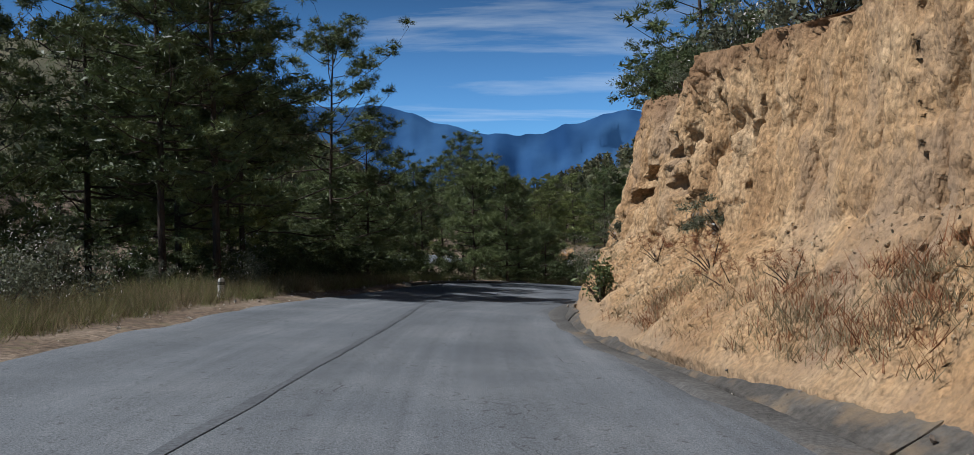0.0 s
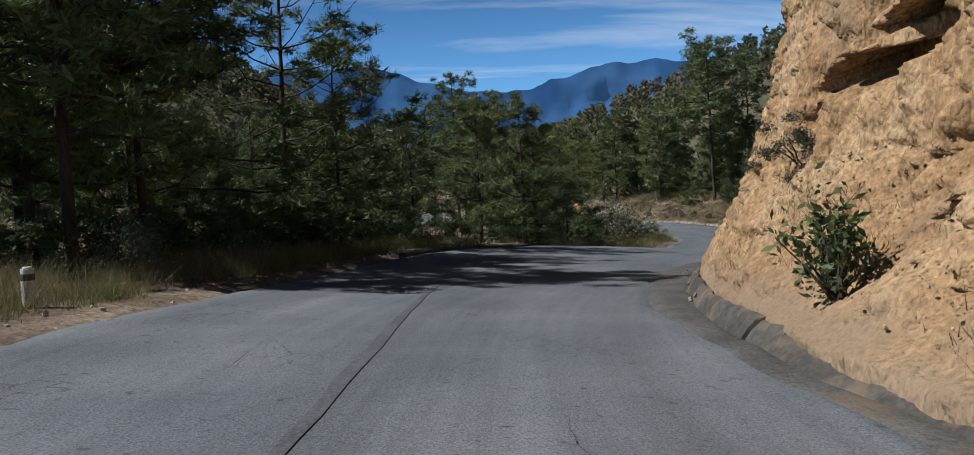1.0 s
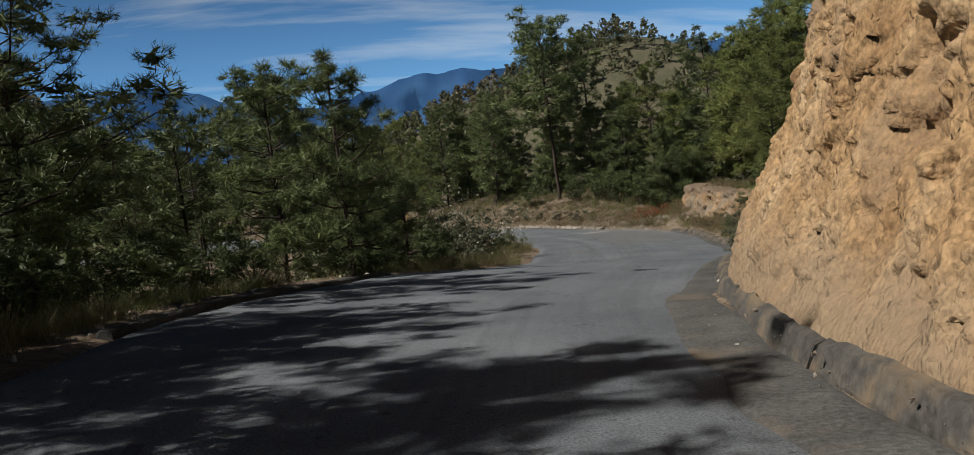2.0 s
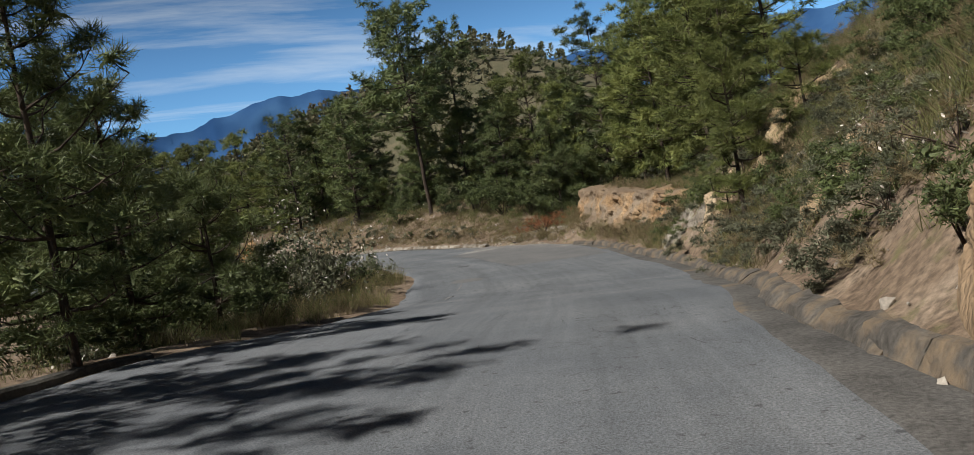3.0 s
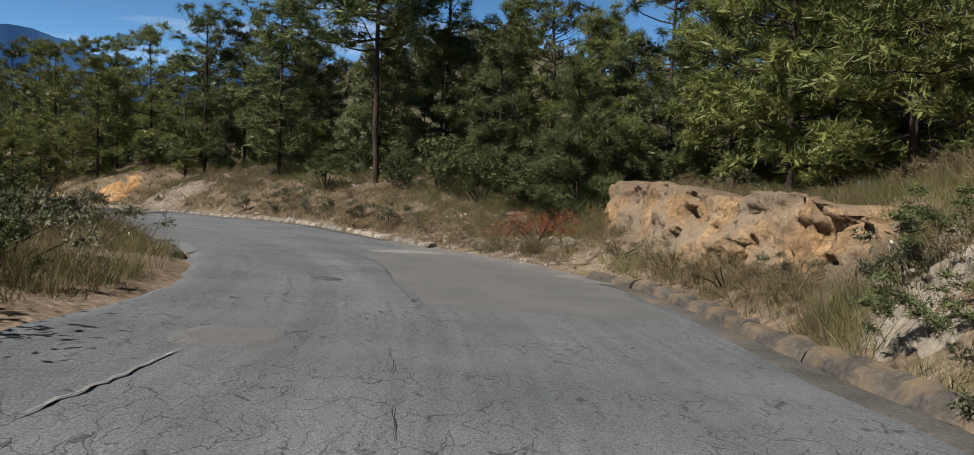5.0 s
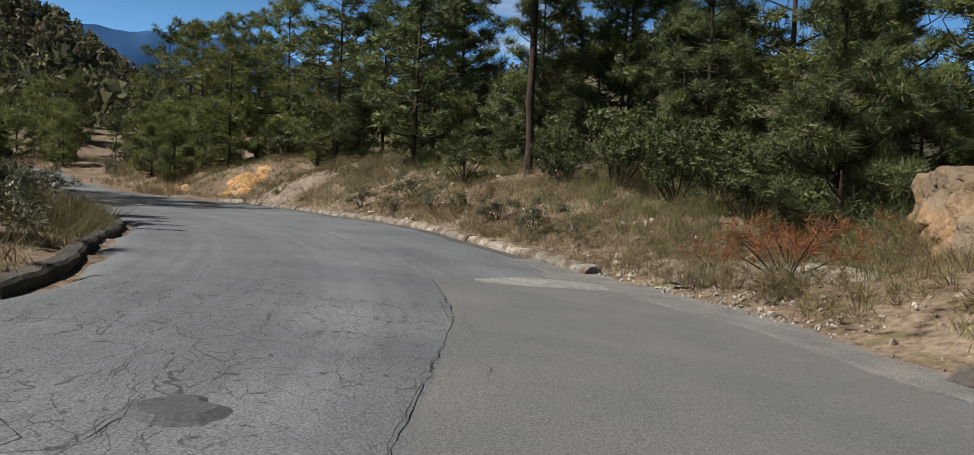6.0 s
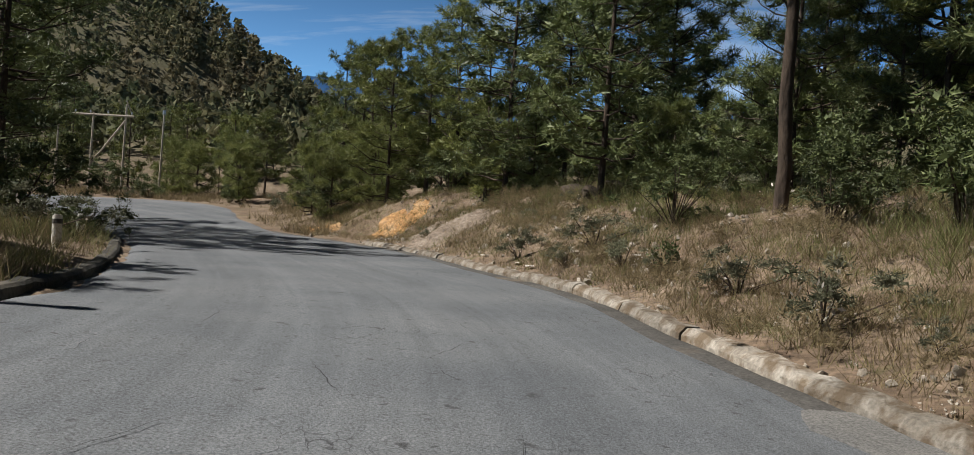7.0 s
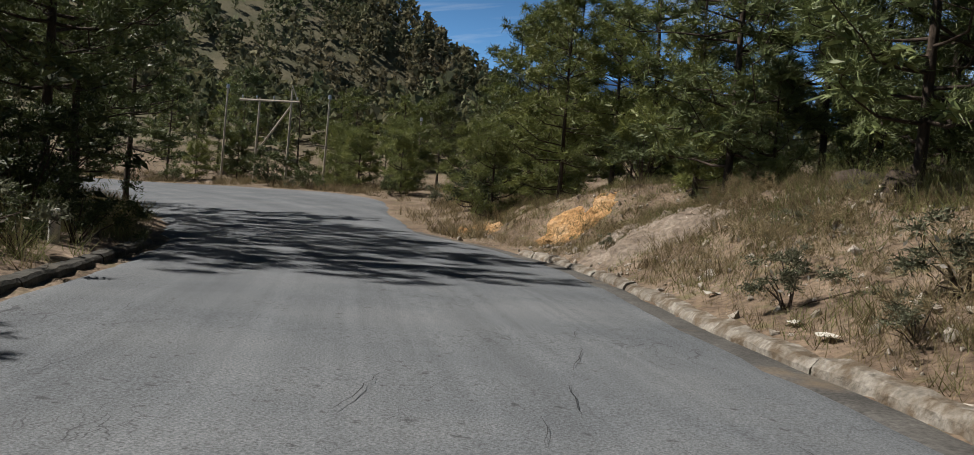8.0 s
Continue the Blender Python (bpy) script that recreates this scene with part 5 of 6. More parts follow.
def crack(points, width, seed):
    """An open crack in the asphalt, a thin wandering ribbon."""
    rng = np.random.RandomState(seed)
    pts = []
    for (u0, s0), (u1, s1) in zip(points[:-1], points[1:]):
        n = max(2, int(abs(u1 - u0) / 0.12) + int(abs(s1 - s0) / 0.12))
        for a in np.arange(n) / n:
            pts.append((u0 + (u1 - u0) * a, s0 + (s1 - s0) * a + rng.normal() * 0.011))
    verts, faces = [], []
    for i, (u, s) in enumerate(pts):
        k = int(np.argmin(np.abs(LINE[:, 1] - u) + 100 * (LINE[:, 0] < -5)))
        p = at_side(k, s) + np.array([*(TANGENT[k] * (u - LINE[k, 1])), 0.016])
        w = width * (0.4 + rng.rand()) * min(1, i / 3 + 0.2, (len(pts) - 1 - i) / 3 + 0.2)
        verts += [p + np.array([*(RIGHT[k] * w), 0]), p - np.array([*(RIGHT[k] * w), 0])]
        if i:
            faces.append((2 * i - 2, 2 * i - 1, 2 * i + 1, 2 * i))
    return np.array(verts), faces


def build_cracks():
    rng = np.random.RandomState(8)
    parts = [crack([(54.4, -0.45), (57.5, -0.5), (59.4, -0.35), (61.5, -0.1), (65.3, 0.1)], 0.0035, 1)]
    for q in range(90):
        u, s = rng.uniform(44, 63), rng.uniform(-3.4, 0.2)
        L = rng.uniform(0.4, 1.8)
        parts.append(crack([(u, s), (u + L * 0.5, s + rng.normal() * 0.07), (u + L, s + rng.normal() * 0.14)], rng.uniform(0.0015, 0.0035), q + 10))
    for q in range(160):
        u, s = rng.uniform(2, 44) if q % 2 else rng.uniform(63, 88), rng.uniform(-3.2, 2.2)
        L = rng.uniform(0.3, 1.2)
        parts.append(crack([(u, s), (u + L, s + rng.normal() * 0.3)], rng.uniform(0.002, 0.004), q + 300))
    v, f = joined(parts)
    ob = piece("road_cracks", mesh_of("road_cracks", v, f, CRACK))
    tagged(ob, "fine dark cracks in the old asphalt", "crack", kind="stuff")


build_cracks()


def pale_scar():
    """A line of worn, dusty aggregate along an old joint."""
    parts = [crack([(46.0, -2.75), (47.4, -2.7), (48.2, -2.62)], 0.017, 5), crack([(48.9, -2.6), (50.0, -2.5), (51.2, -2.42)], 0.014, 6)]
    v, f = joined(parts)
    tagged(piece("road_scar", mesh_of("road_scar", v, f, SAND)), "pale scratch along an old joint in the asphalt", "road scar", kind="structure")


pale_scar()


# ---- undergrowth ----
def leafy(rng, radius, height, leaves, size, clumps=9):
    """Leaves for a shrub, in clumps with gaps between."""
    cc = rng.normal(size=(clumps, 3)) * np.array([radius * 0.5, radius * 0.5, height * 0.22]) + np.array([0, 0, height * 0.55])
    cc[:, 2] = np.abs(cc[:, 2]) + 0.05
    which = rng.randint(clumps, size=leaves)
    c = cc[which] + rng.normal(size=(leaves, 3)) * np.array([radius, radius, height]) * 0.17
    c[:, 2] = np.abs(c[:, 2])
    a, b = rng.normal(size=(leaves, 3)), rng.normal(size=(leaves, 3))
    a /= np.linalg.norm(a, axis=1)[:, None]
    b = np.cross(a, b)
    b /= np.linalg.norm(b, axis=1)[:, None]
    s = size * (0.6 + 0.8 * rng.rand(leaves, 1))
    v = np.stack([c - a * s, c + b * s * 0.42, c + a * s, c - b * s * 0.42], 1).reshape(-1, 3)
    n = np.arange(leaves) * 4
    return v, np.stack([n, n + 1, n + 2, n + 3], 1), cc


def shrub_meshes(seed, radius, height, leaves, size, material, heads=0, clumps=9):
    rng = np.random.RandomState(seed)
    v, f, cc = leafy(rng, radius, height, leaves, size, clumps)
    stems = [tube(np.array([(0.05 * rng.normal(), 0.05 * rng.normal(), -0.1), c * (0.5, 0.5, 0.5), c]), (0.02, 0.014, 0.006), 4) for c in cc]
    if size < 0.05:
        rng2 = np.random.RandomState(seed + 5)
        m = max(10, int(leaves / 60))
        spots = cc[rng2.randint(len(cc), size=m)] + rng2.normal(size=(m, 3)) * np.array([radius, radius, height * 0.6]) * 0.26
        spots[:, 2] = np.abs(spots[:, 2]) + 0.04
        if material in (RED_TWIG, DRY_GRASS):
            way = np.stack([spots[:, 0] / radius, spots[:, 1] / radius, 0 * spots[:, 0] + 1.2], 1)
            v, f = tufts(rng2, np.repeat(spots, 3, 0) + rng2.normal(size=(3 * m, 3)) * 0.08 * radius, np.repeat(way, 3, 0), 14, 0.22, 0.006, 0.1)
        else:
            v, f = sprays(rng2, spots, radius * (0.14 + 0.14 * rng2.rand(m)), 18, 7, size * 1.9, size * 0.26, 10, 0.3)
    out = [("stems", mesh_of("stem", *joined(stems), BARK)), ("foliage", mesh_of("foliage", v, f, material))]
    if heads:
        v, f, _ = leafy(np.random.RandomState(seed + 1), radius * 1.05, height * 1.12, heads, 0.045, clumps)
        out.append(("blossom", mesh_of("blossom", v, f, BLOSSOM)))
    return out


SHRUBS = {
    "green": (shrub_meshes(61, 0.8, 1.1, 1300, 0.046, LEAF), "green leafy shrub in the undergrowth"),
    "dark": (shrub_meshes(62, 1.3, 2.0, 2600, 0.048, LEAF, 0, 18), "dense dark green shrub under the pines"),
    "grey": (shrub_meshes(63, 1.35, 2.1, 2400, 0.065, GREY_LEAF, 320, 18), "tall grey-green shrub with pale seed heads"),
    "scrub": (shrub_meshes(64, 0.65, 0.7, 760, 0.042, GREY_LEAF, 30), "low grey-green scrub on the bank"),
    "dead": (shrub_meshes(65, 0.8, 0.9, 1100, 0.04, RED_TWIG), "dead reddish brush at the roadside"),
    "dry": (shrub_meshes(67, 0.55, 0.55, 900, 0.04, DRY_GRASS), "straw-coloured dry weeds on the stony bank"),
    "broad": (shrub_meshes(66, 0.42, 1.0, 420, 0.075, LEAF, 0, 18), "broad-leaved green plant at the foot of the clay bank"),
}
BUSHES = {}


def plant_shrub(kind, x, y, size=1.0, turn=0.0, z=None, group=""):
    z = float(land(x, y)[0]) if z is None else z
    m = pose(x, y, z, 0, 0, turn) @ Matrix.Diagonal((size, size, size, 1))
    if kind not in BUSHES:
        bush = thing("shrub", SHRUBS[kind][1], "shrub", group or "roadside shrubs", m)
        for name, me in SHRUBS[kind][0]:
            piece("stem" if name == "stems" else name, me, bush)
        BUSHES[kind] = bush
        return bush
    bush = copy_thing(BUSHES[kind], m)
    bush.matrix_basis = m
    return bush


for row in [
    ("grey", 6.1, 53.0, 1.15, 0), ("grey", 5.0, 51.2, 0.9, 90), ("dark", 4.2, 49.2, 0.9, 40), ("green", 7.3, 54.6, 1.0, 10), ("green", 8.3, 55.8, 0.8, 70), ("scrub", 8.6, 57.0, 1.1, 0),
    ("green", 4.0, 46.8, 1.0, 30), ("dark", 2.2, 46.0, 0.8, 130), ("scrub", 8.2, 59.5, 1.3, 0), ("green", 7.0, 61.0, 1.0, 0),
    ("scrub", 9.3, 62.5, 1.0, 50), ("scrub", 8.7, 65.5, 1.2, 0), ("green", 7.2, 67.0, 1.3, 0), ("grey", 5.0, 66.0, 0.9, 30), ("scrub", 7.5, 71.5, 1.0, 0), ("green", 5.5, 74.5, 1.2, 0),
    ("dark", 3.0, 73.0, 1.2, 0), ("scrub", 4.8, 78.5, 1.1, 60), ("green", 5.0, 79.6, 0.65, 20), ("green", 4.2, 81.4, 0.8, 140), ("green", 2.2, 81.0, 1.3, 0), ("dark", 0.8, 83.8, 1.2, 30), ("green", -0.6, 85.6, 1.2, 0),
    ("dead", 19.7, 64.9, 1.0, 0), ("dead", 20.3, 65.9, 1.0, 90), ("dead", 20.9, 67.6, 1.1, 40), ("dead", 19.3, 66.3, 0.6, 10), ("green", 24.4, 69.4, 1.5, 0), ("dark", 26.4, 69.0, 1.2, 70),
    ("broad", 2.1, 16.0, 0.7, 0), ("broad", 2.2, 16.45, 0.5, 60), ("dead", 3.0, 11.2, 0.6, 0), ("dead", 2.9, 9.8, 0.55, 100), ("scrub", 3.55, 12.4, 0.75, 0),
    ("scrub", 3.7, 13.9, 0.8, 40), ("dead", 2.85, 14.2, 0.5, 10), ("scrub", 2.95, 18.8, 0.7, 20), ("scrub", 3.3, 20.9, 0.5, 0), ("dead", 3.1, 8.4, 0.45, 0),
    ("dark", 17.2, 80.6, 0.8, 0), ("green", 19.6, 77.2, 1.2, 0), ("green", 20.3, 74.6, 1.5, 20), ("green", 21.2, 72.8, 1.5, 130), ("dark", 22.0, 71.0, 0.9, 10), ("green", 18.9, 75.9, 0.9, 60), ("green", 21.0, 75.6, 1.3, 40), ("dark", 22.2, 72.8, 1.0, 0), ("scrub", 17.2, 74.0, 0.7, 0),
    ("broad", 16.6, 76.4, 0.45, 0), ("dry", 19.2, 56.4, 0.9, 0), ("dry", 19.5, 58.6, 1.0, 40), ("dry", 19.9, 61.0, 0.9, 90), ("scrub", 19.1, 54.8, 0.6, 0), ("scrub", 18.4, 52.0, 0.9, 10), ("scrub", 15.6, 80.2, 0.9, 0), ("scrub", 17.6, 71.8, 0.9, 60), ("green", 12.0, 96.8, 0.9, 0), ("dark", 10.4, 97.4, 0.9, 0),
    ("dark", -5.2, 34.5, 0.8, 0), ("green", -7.6, 28.5, 1.1, 30), ("dark", -9.5, 27.0, 1.0, 0), ("green", -6.9, 31.8, 1.0, 0), ("green", -4.2, 37.4, 1.0, 0), ("green", -1.4, 40.2, 1.1, 0), ("dark", -2.6, 43.0, 0.9, 10),
]:
    kind, x, y, size, turn = row
    z = None
    if kind in ("broad", "dead", "scrub") and x < 4 and y < 22:
        z = float(talus_z(x, y)) - 0.06
    plant_shrub(kind, x, y, size, turn, z)


def cliff_top(x, y):
    """The height on the clay bank's rounded top, or None away from it."""
    if not 0 < y < 31 or x > 9:
        return None
    foot, top = np.interp(y, FOOT[:, 1], FOOT[:, 0]), np.interp(y, FOOT[:, 1], FOOT[:, 3])
    return float(max(top + 0.1, land(x, y)[0])) if x > foot + 1.0 else None


def rim_shrubs():
    """Brush hanging over the clay bank's upper edge."""
    rng = random.Random(91)
    y = 7.0
    while y < 29:
        i = int(np.argmin(np.abs(FOOT[:, 1] - y)))
        t = FOOT[min(i + 5, len(FOOT) - 1), :2] - FOOT[max(i - 5, 0), :2]
        t = t / np.linalg.norm(t)
        talus = np.interp(y, [-10, 4, 9, 13, 17, 20, 22.5, 30], [0.3, 0.65, 1.25, 1.5, 1.15, 0.5, 0.25, 0.12])
        batter = np.interp(y, [0, 16, 19, 21, 23, 26, 30], [0.1, 0.12, 0.16, 0.26, 0.36, 0.44, 0.44])
        off = talus + batter * (FOOT[i, 3] - FOOT[i, 2] + 0.25) + rng.uniform(0.25, 0.9)
        x0, y0 = FOOT[i, 0] + t[1] * off, FOOT[i, 1] - t[0] * off
        plant_shrub(rng.choice(["green", "dark", "grey", "green", "scrub"]), float(x0), float(y0), rng.uniform(0.5, 0.85), rng.uniform(0, 360), float(FOOT[i, 3]) + rng.uniform(-0.1, 0.1))
        y += rng.uniform(0.4, 0.85)


rim_shrubs()


def thicket(count, region, kinds, sizes, seed, gap=0.9):
    rng = random.Random(seed)
    done, tries = [], 0
    while len(done) < count and tries < count * 30:
        tries += 1
        x, y = rng.uniform(*region[0]), rng.uniform(*region[1])
        k, side = beside([x], [y])
        k, side = int(k[0]), float(side[0])
        d = side - LINE[k, 5] if side > 0 else -side - LINE[k, 4]
        if not region[2](x, y, side, d) or any((x - a)**2 + (y - b)**2 < gap * gap for a, b in done):
            continue
        done.append((x, y))
        plant_shrub(rng.choice(kinds), x, y, rng.uniform(*sizes), rng.uniform(0, 360), cliff_top(x, y))


thicket(20, ((-26, 2), (20, 50), lambda x, y, s, d: s < 0 and 4.5 < d < 22), ["dark", "green", "dark", "grey"], (0.7, 1.3), 21, 1.3)
thicket(34, ((10, 30), (32, 58), lambda x, y, s, d: s > 0 and 1.6 < d < 14 and not (15 < x < 22 and 42.8 < y < 47.5)), ["green", "scrub", "scrub", "dry"], (0.5, 0.95), 22, 0.9)
thicket(40, ((8, 24), (33, 50), lambda x, y, s, d: s > 0 and 1.3 < d < 7 and not (15 < x < 22 and 42.8 < y < 47.5)), ["green", "scrub", "scrub", "green"], (0.45, 0.85), 28, 0.8)
thicket(34, ((10, 36), (63, 100), lambda x, y, s, d: s > 0 and 5.0 < d < 15), ["scrub", "green", "dry", "dark", "green"], (0.7, 1.1), 23, 1.1)
thicket(16, ((10, 26), (64, 92), lambda x, y, s, d: s > 0 and 0.9 < d < 5.5), ["scrub"], (0.35, 0.7), 24, 0.9)


def weeds(label, count, region, sizes, seed, kind="dry"):
    """Dry weeds over the bank, in one mesh."""
    rng = np.random.RandomState(seed)
    x, y = rng.uniform(*region[0], size=count * 8), rng.uniform(*region[1], size=count * 8)
    k, side = beside(x, y)
    d = np.where(side > 0, side - LINE[k, 5], -side - LINE[k, 4])
    keep = region[2](x, y, side, d)
    x, y = x[keep][:count], y[keep][:count]
    z = land(x, y)
    me = SHRUBS[kind][0][1][1]
    co = np.zeros(len(me.vertices) * 3)
    me.vertices.foreach_get("co", co)
    co = co.reshape(-1, 3)
    verts = []
    for i in range(len(x)):
        a, size = rng.rand() * 6.283, rng.uniform(*sizes)
        c, q = math.cos(a), math.sin(a)
        turn = np.array([(c, q, 0), (-q, c, 0), (0, 0, rng.uniform(0.7, 1.2))])
        verts.append(co @ turn * size + np.array([x[i], y[i], z[i]]))
    base = [tuple(p.vertices) for p in me.polygons]
    faces = [tuple(q + i * len(co) for q in f) for i in range(len(x)) for f in base]
    ob = piece("undergrowth", mesh_of("undergrowth", np.concatenate(verts), faces, me.materials[0]))
    tagged(ob, label, "undergrowth", kind="stuff")


weeds("straw-coloured dry weeds over the stony bank", 120, ((10, 26), (64, 92), lambda x, y, s, d: (s > 0) & (d > 0.7) & (d < 5.5)), (0.35, 0.75), 71)
weeds("dry weeds on the brushy slope", 110, ((8, 26), (33, 54), lambda x, y, s, d: (s > 0) & (d > 0.7) & (d < 8)), (0.5, 0.9), 72)
weeds("dark green undergrowth below the valley pines", 46, ((-26, 2), (20, 52), lambda x, y, s, d: (s < 0) & (d > 3) & (d < 17)), (0.7, 1.3), 74, "dark")
weeds("green brush on the slope above the kerb", 40, ((8, 28), (33, 52), lambda x, y, s, d: (s > 0) & (d > 1.0) & (d < 8) & ~((x > 15.5) & (x < 19) & (y > 43.5) & (y < 47))), (0.45, 0.9), 75, "green")
weeds("grey-green scrub close above the kerb", 42, ((8, 22), (35, 51), lambda x, y, s, d: (s > 0) & (d > 0.5) & (d < 3.6)), (0.5, 0.95), 76, "scrub")
weeds("dry weeds before and above the clay scarp", 60, ((17, 30), (53, 66), lambda x, y, s, d: (s > 0) & (d > 0.5) & (d < 6) & ((d < 1.4) | (d > 3.0))), (0.5, 0.85), 73)
thicket(26, ((-16, 9), (50, 104), lambda x, y, s, d: s < 0 and 1.5 < d < 14), ["dark", "green", "scrub"], (0.7, 1.3), 25, 1.2)
thicket(10, ((3, 14), (6, 30), lambda x, y, s, d: s > 0 and 2.9 < d < 6.5), ["dark", "green", "grey"], (0.5, 0.9), 26, 0.8)
thicket(13, ((-13, -5), (6, 30), lambda x, y, s, d: s < 0 and 2.6 < d < 6), ["scrub", "green", "grey", "scrub"], (0.5, 0.9), 29, 1.1)
thicket(14, ((-26, 4), (98, 126), lambda x, y, s, d: s > 0 and 1.5 < d < 12), ["scrub", "green", "dark"], (0.8, 1.4), 27, 1.2)


def grass(name, label, count, region, tall, material, seed, blades=9, width=0.007, spread=0.1, height=None):
    """Tussocks of grass over part of the land, in one mesh."""
    rng = np.random.RandomState(seed)
    x, y = rng.uniform(*region[0], size=count * 6), rng.uniform(*region[1], size=count * 6)
    k, side = beside(x, y)
    d = np.where(side > 0, side - LINE[k, 5], -side - LINE[k, 4])
    thick = fbm(xyz(x, y, seed) / 2.2, 3)
    keep = region[2](x, y, side, d) & (thick * 1.5 + rng.rand(len(x)) > 0.32)
    x, y, d = x[keep][:count], y[keep][:count], d[keep][:count]
    z = land(x, y) if height is None else height(x, y)
    n = len(x)
    root = np.stack([x, y, z - 0.03], 1)[:, None] + np.concatenate([rng.normal(size=(n, blades, 2)) * spread, np.zeros((n, blades, 1))], 2)
    way = rng.normal(size=(n, blades, 3)) * 0.42
    way[..., 2] = 1
    L = tall * (0.35 + 0.9 * rng.rand(n, blades, 1)) * (0.55 + 0.7 * rng.rand(n, 1, 1))
    tip = root + way * L
    tip[..., :2] += 0.25 * L * rng.normal(size=(n, blades, 2))
    side_way = np.cross(way, rng.normal(size=(n, blades, 3)))
    side_way /= np.linalg.norm(side_way, axis=2)[..., None]
    w = width * (0.6 + 0.8 * rng.rand(n, blades, 1))
    v = np.stack([root - side_way * w, root + side_way * w, tip], 2).reshape(-1, 3)
    a = np.arange(n * blades) * 3
    faces = np.stack([a, a + 1, a + 2], 1)
    ob = piece(name, mesh_of(name, v, faces, material))
    tagged(ob, label, "grass", kind="stuff")


grass("dry_grass", "dry yellow grass along the road's edge", 1250, ((-16, -3), (2, 34), lambda x, y, s, d: (s < 0) & (d > 0.85) & (d < 5.5)), 0.46, DRY_GRASS, 31, 30, 0.004, 0.15)
grass("green_grass", "green grass among the dry stalks", 1700, ((-16, -1), (2, 44), lambda x, y, s, d: (s < 0) & (d > 0.75) & (d < 6)), 0.45, GREEN_GRASS, 32, 26, 0.004, 0.13)
grass("green_grass", "tufts of green and straw grass inside the bend", 2300, ((-6, 11), (40, 92), lambda x, y, s, d: (s < 0) & (d > 0.3) & (d < 7)), 0.45, GREEN_GRASS, 33, 22, 0.005)
grass("dry_grass", "straw-coloured grass inside the bend", 1500, ((-6, 11), (40, 92), lambda x, y, s, d: (s < 0) & (d > 0.3) & (d < 6)), 0.5, DRY_GRASS, 34, 20, 0.005)
grass("dry_grass", "dry grass over the brushy slope", 3300, ((8, 30), (33, 62), lambda x, y, s, d: (s > 0) & (d > 0.5) & (d < 10) & ((y < 53) | (d > 3))), 0.42, DRY_GRASS, 35, 20, 0.005)
grass("green_grass", "green grass on the brushy slope", 5600, ((8, 30), (33, 62), lambda x, y, s, d: (s > 0) & (d > 0.5) & (d < 10) & ((y < 53) | (d > 3))), 0.42, GREEN_GRASS, 36, 20, 0.005)
grass("dry_grass", "short dry grass on the stony bank", 4600, ((4, 30), (63, 102), lambda x, y, s, d: (s > 0) & (d > 0.7) & (d < 8)), 0.26, DRY_GRASS, 37, 18, 0.005)
grass("green_grass", "tufts of green grass on the stony bank", 1500, ((4, 30), (63, 102), lambda x, y, s, d: (s > 0) & (d > 2.2) & (d < 8)), 0.34, GREEN_GRASS, 38, 26, 0.004)
grass("dry_grass", "dry grass on the clay bank's top", 900, ((3, 14), (-4, 32), lambda x, y, s, d: (s > 0) & (d > 4.6) & (d < 9)), 0.4, DRY_GRASS, 39, 16, 0.005)
grass("dry_grass", "dry grass round the far bend", 2600, ((-34, 6), (96, 128), lambda x, y, s, d: (d > 0.4) & (d < 14)), 0.55, DRY_GRASS, 40, 14, 0.012)

grass("green_grass", "tall tussocks before the clay scarp", 130, ((17, 30), (52, 66), lambda x, y, s, d: (s > 0) & (d > 0.55) & (d < 1.5)), 0.5, GREEN_GRASS, 45, 34, 0.005, 0.12)
grass("dry_grass", "straw grass on and before the clay scarp", 330, ((17, 32), (52, 66), lambda x, y, s, d: (s > 0) & (d > 0.6) & (d < 7) & ((d < 1.5) | (d > 2.4))), 0.42, DRY_GRASS, 46, 26, 0.005, 0.12)

grass("dry_grass", "dead grass and weeds on the talus", 420, ((1.5, 4.2), (3, 21), lambda x, y, s, d: (x > np.interp(y, FOOT[:, 1], FOOT[:, 0]) + 0.12) & (x < np.interp(y, FOOT[:, 1], FOOT[:, 0]) + np.interp(y, [4, 13, 18, 21], [0.5, 1.1, 0.8, 0.2]))), 0.2, DRY_GRASS, 48, 22, 0.004, 0.1, talus_z)
grass("dead_weeds", "reddish dead weeds along the foot of the clay bank", 240, ((1.5, 4.0), (3, 17.5), lambda x, y, s, d: (x > np.interp(y, FOOT[:, 1], FOOT[:, 0]) + 0.15) & (x < np.interp(y, FOOT[:, 1], FOOT[:, 0]) + 0.7)), 0.22, RED_TWIG, 49, 22, 0.004, 0.12, talus_z)

grass("green_grass", "tall yellow-green grass on the bank's crest", 650, ((10, 30), (64, 92), lambda x, y, s, d: (s > 0) & (d > 3.4) & (d < 6.5)), 0.6, GREEN_GRASS, 53, 26, 0.005, 0.14)

grass("dry_grass", "low dead grass over the stony bank by the kerb", 2000, ((8, 24), (66, 92), lambda x, y, s, d: (s > 0) & (d > 0.5) & (d < 4.5)), 0.17, DRY_GRASS, 61, 18, 0.004, 0.11)
grass("green_grass", "low green weeds on the stony bank by the kerb", 420, ((8, 24), (66, 92), lambda x, y, s, d: (s > 0) & (d > 0.5) & (d < 4.5)), 0.22, GREEN_GRASS, 64, 24, 0.004, 0.1)


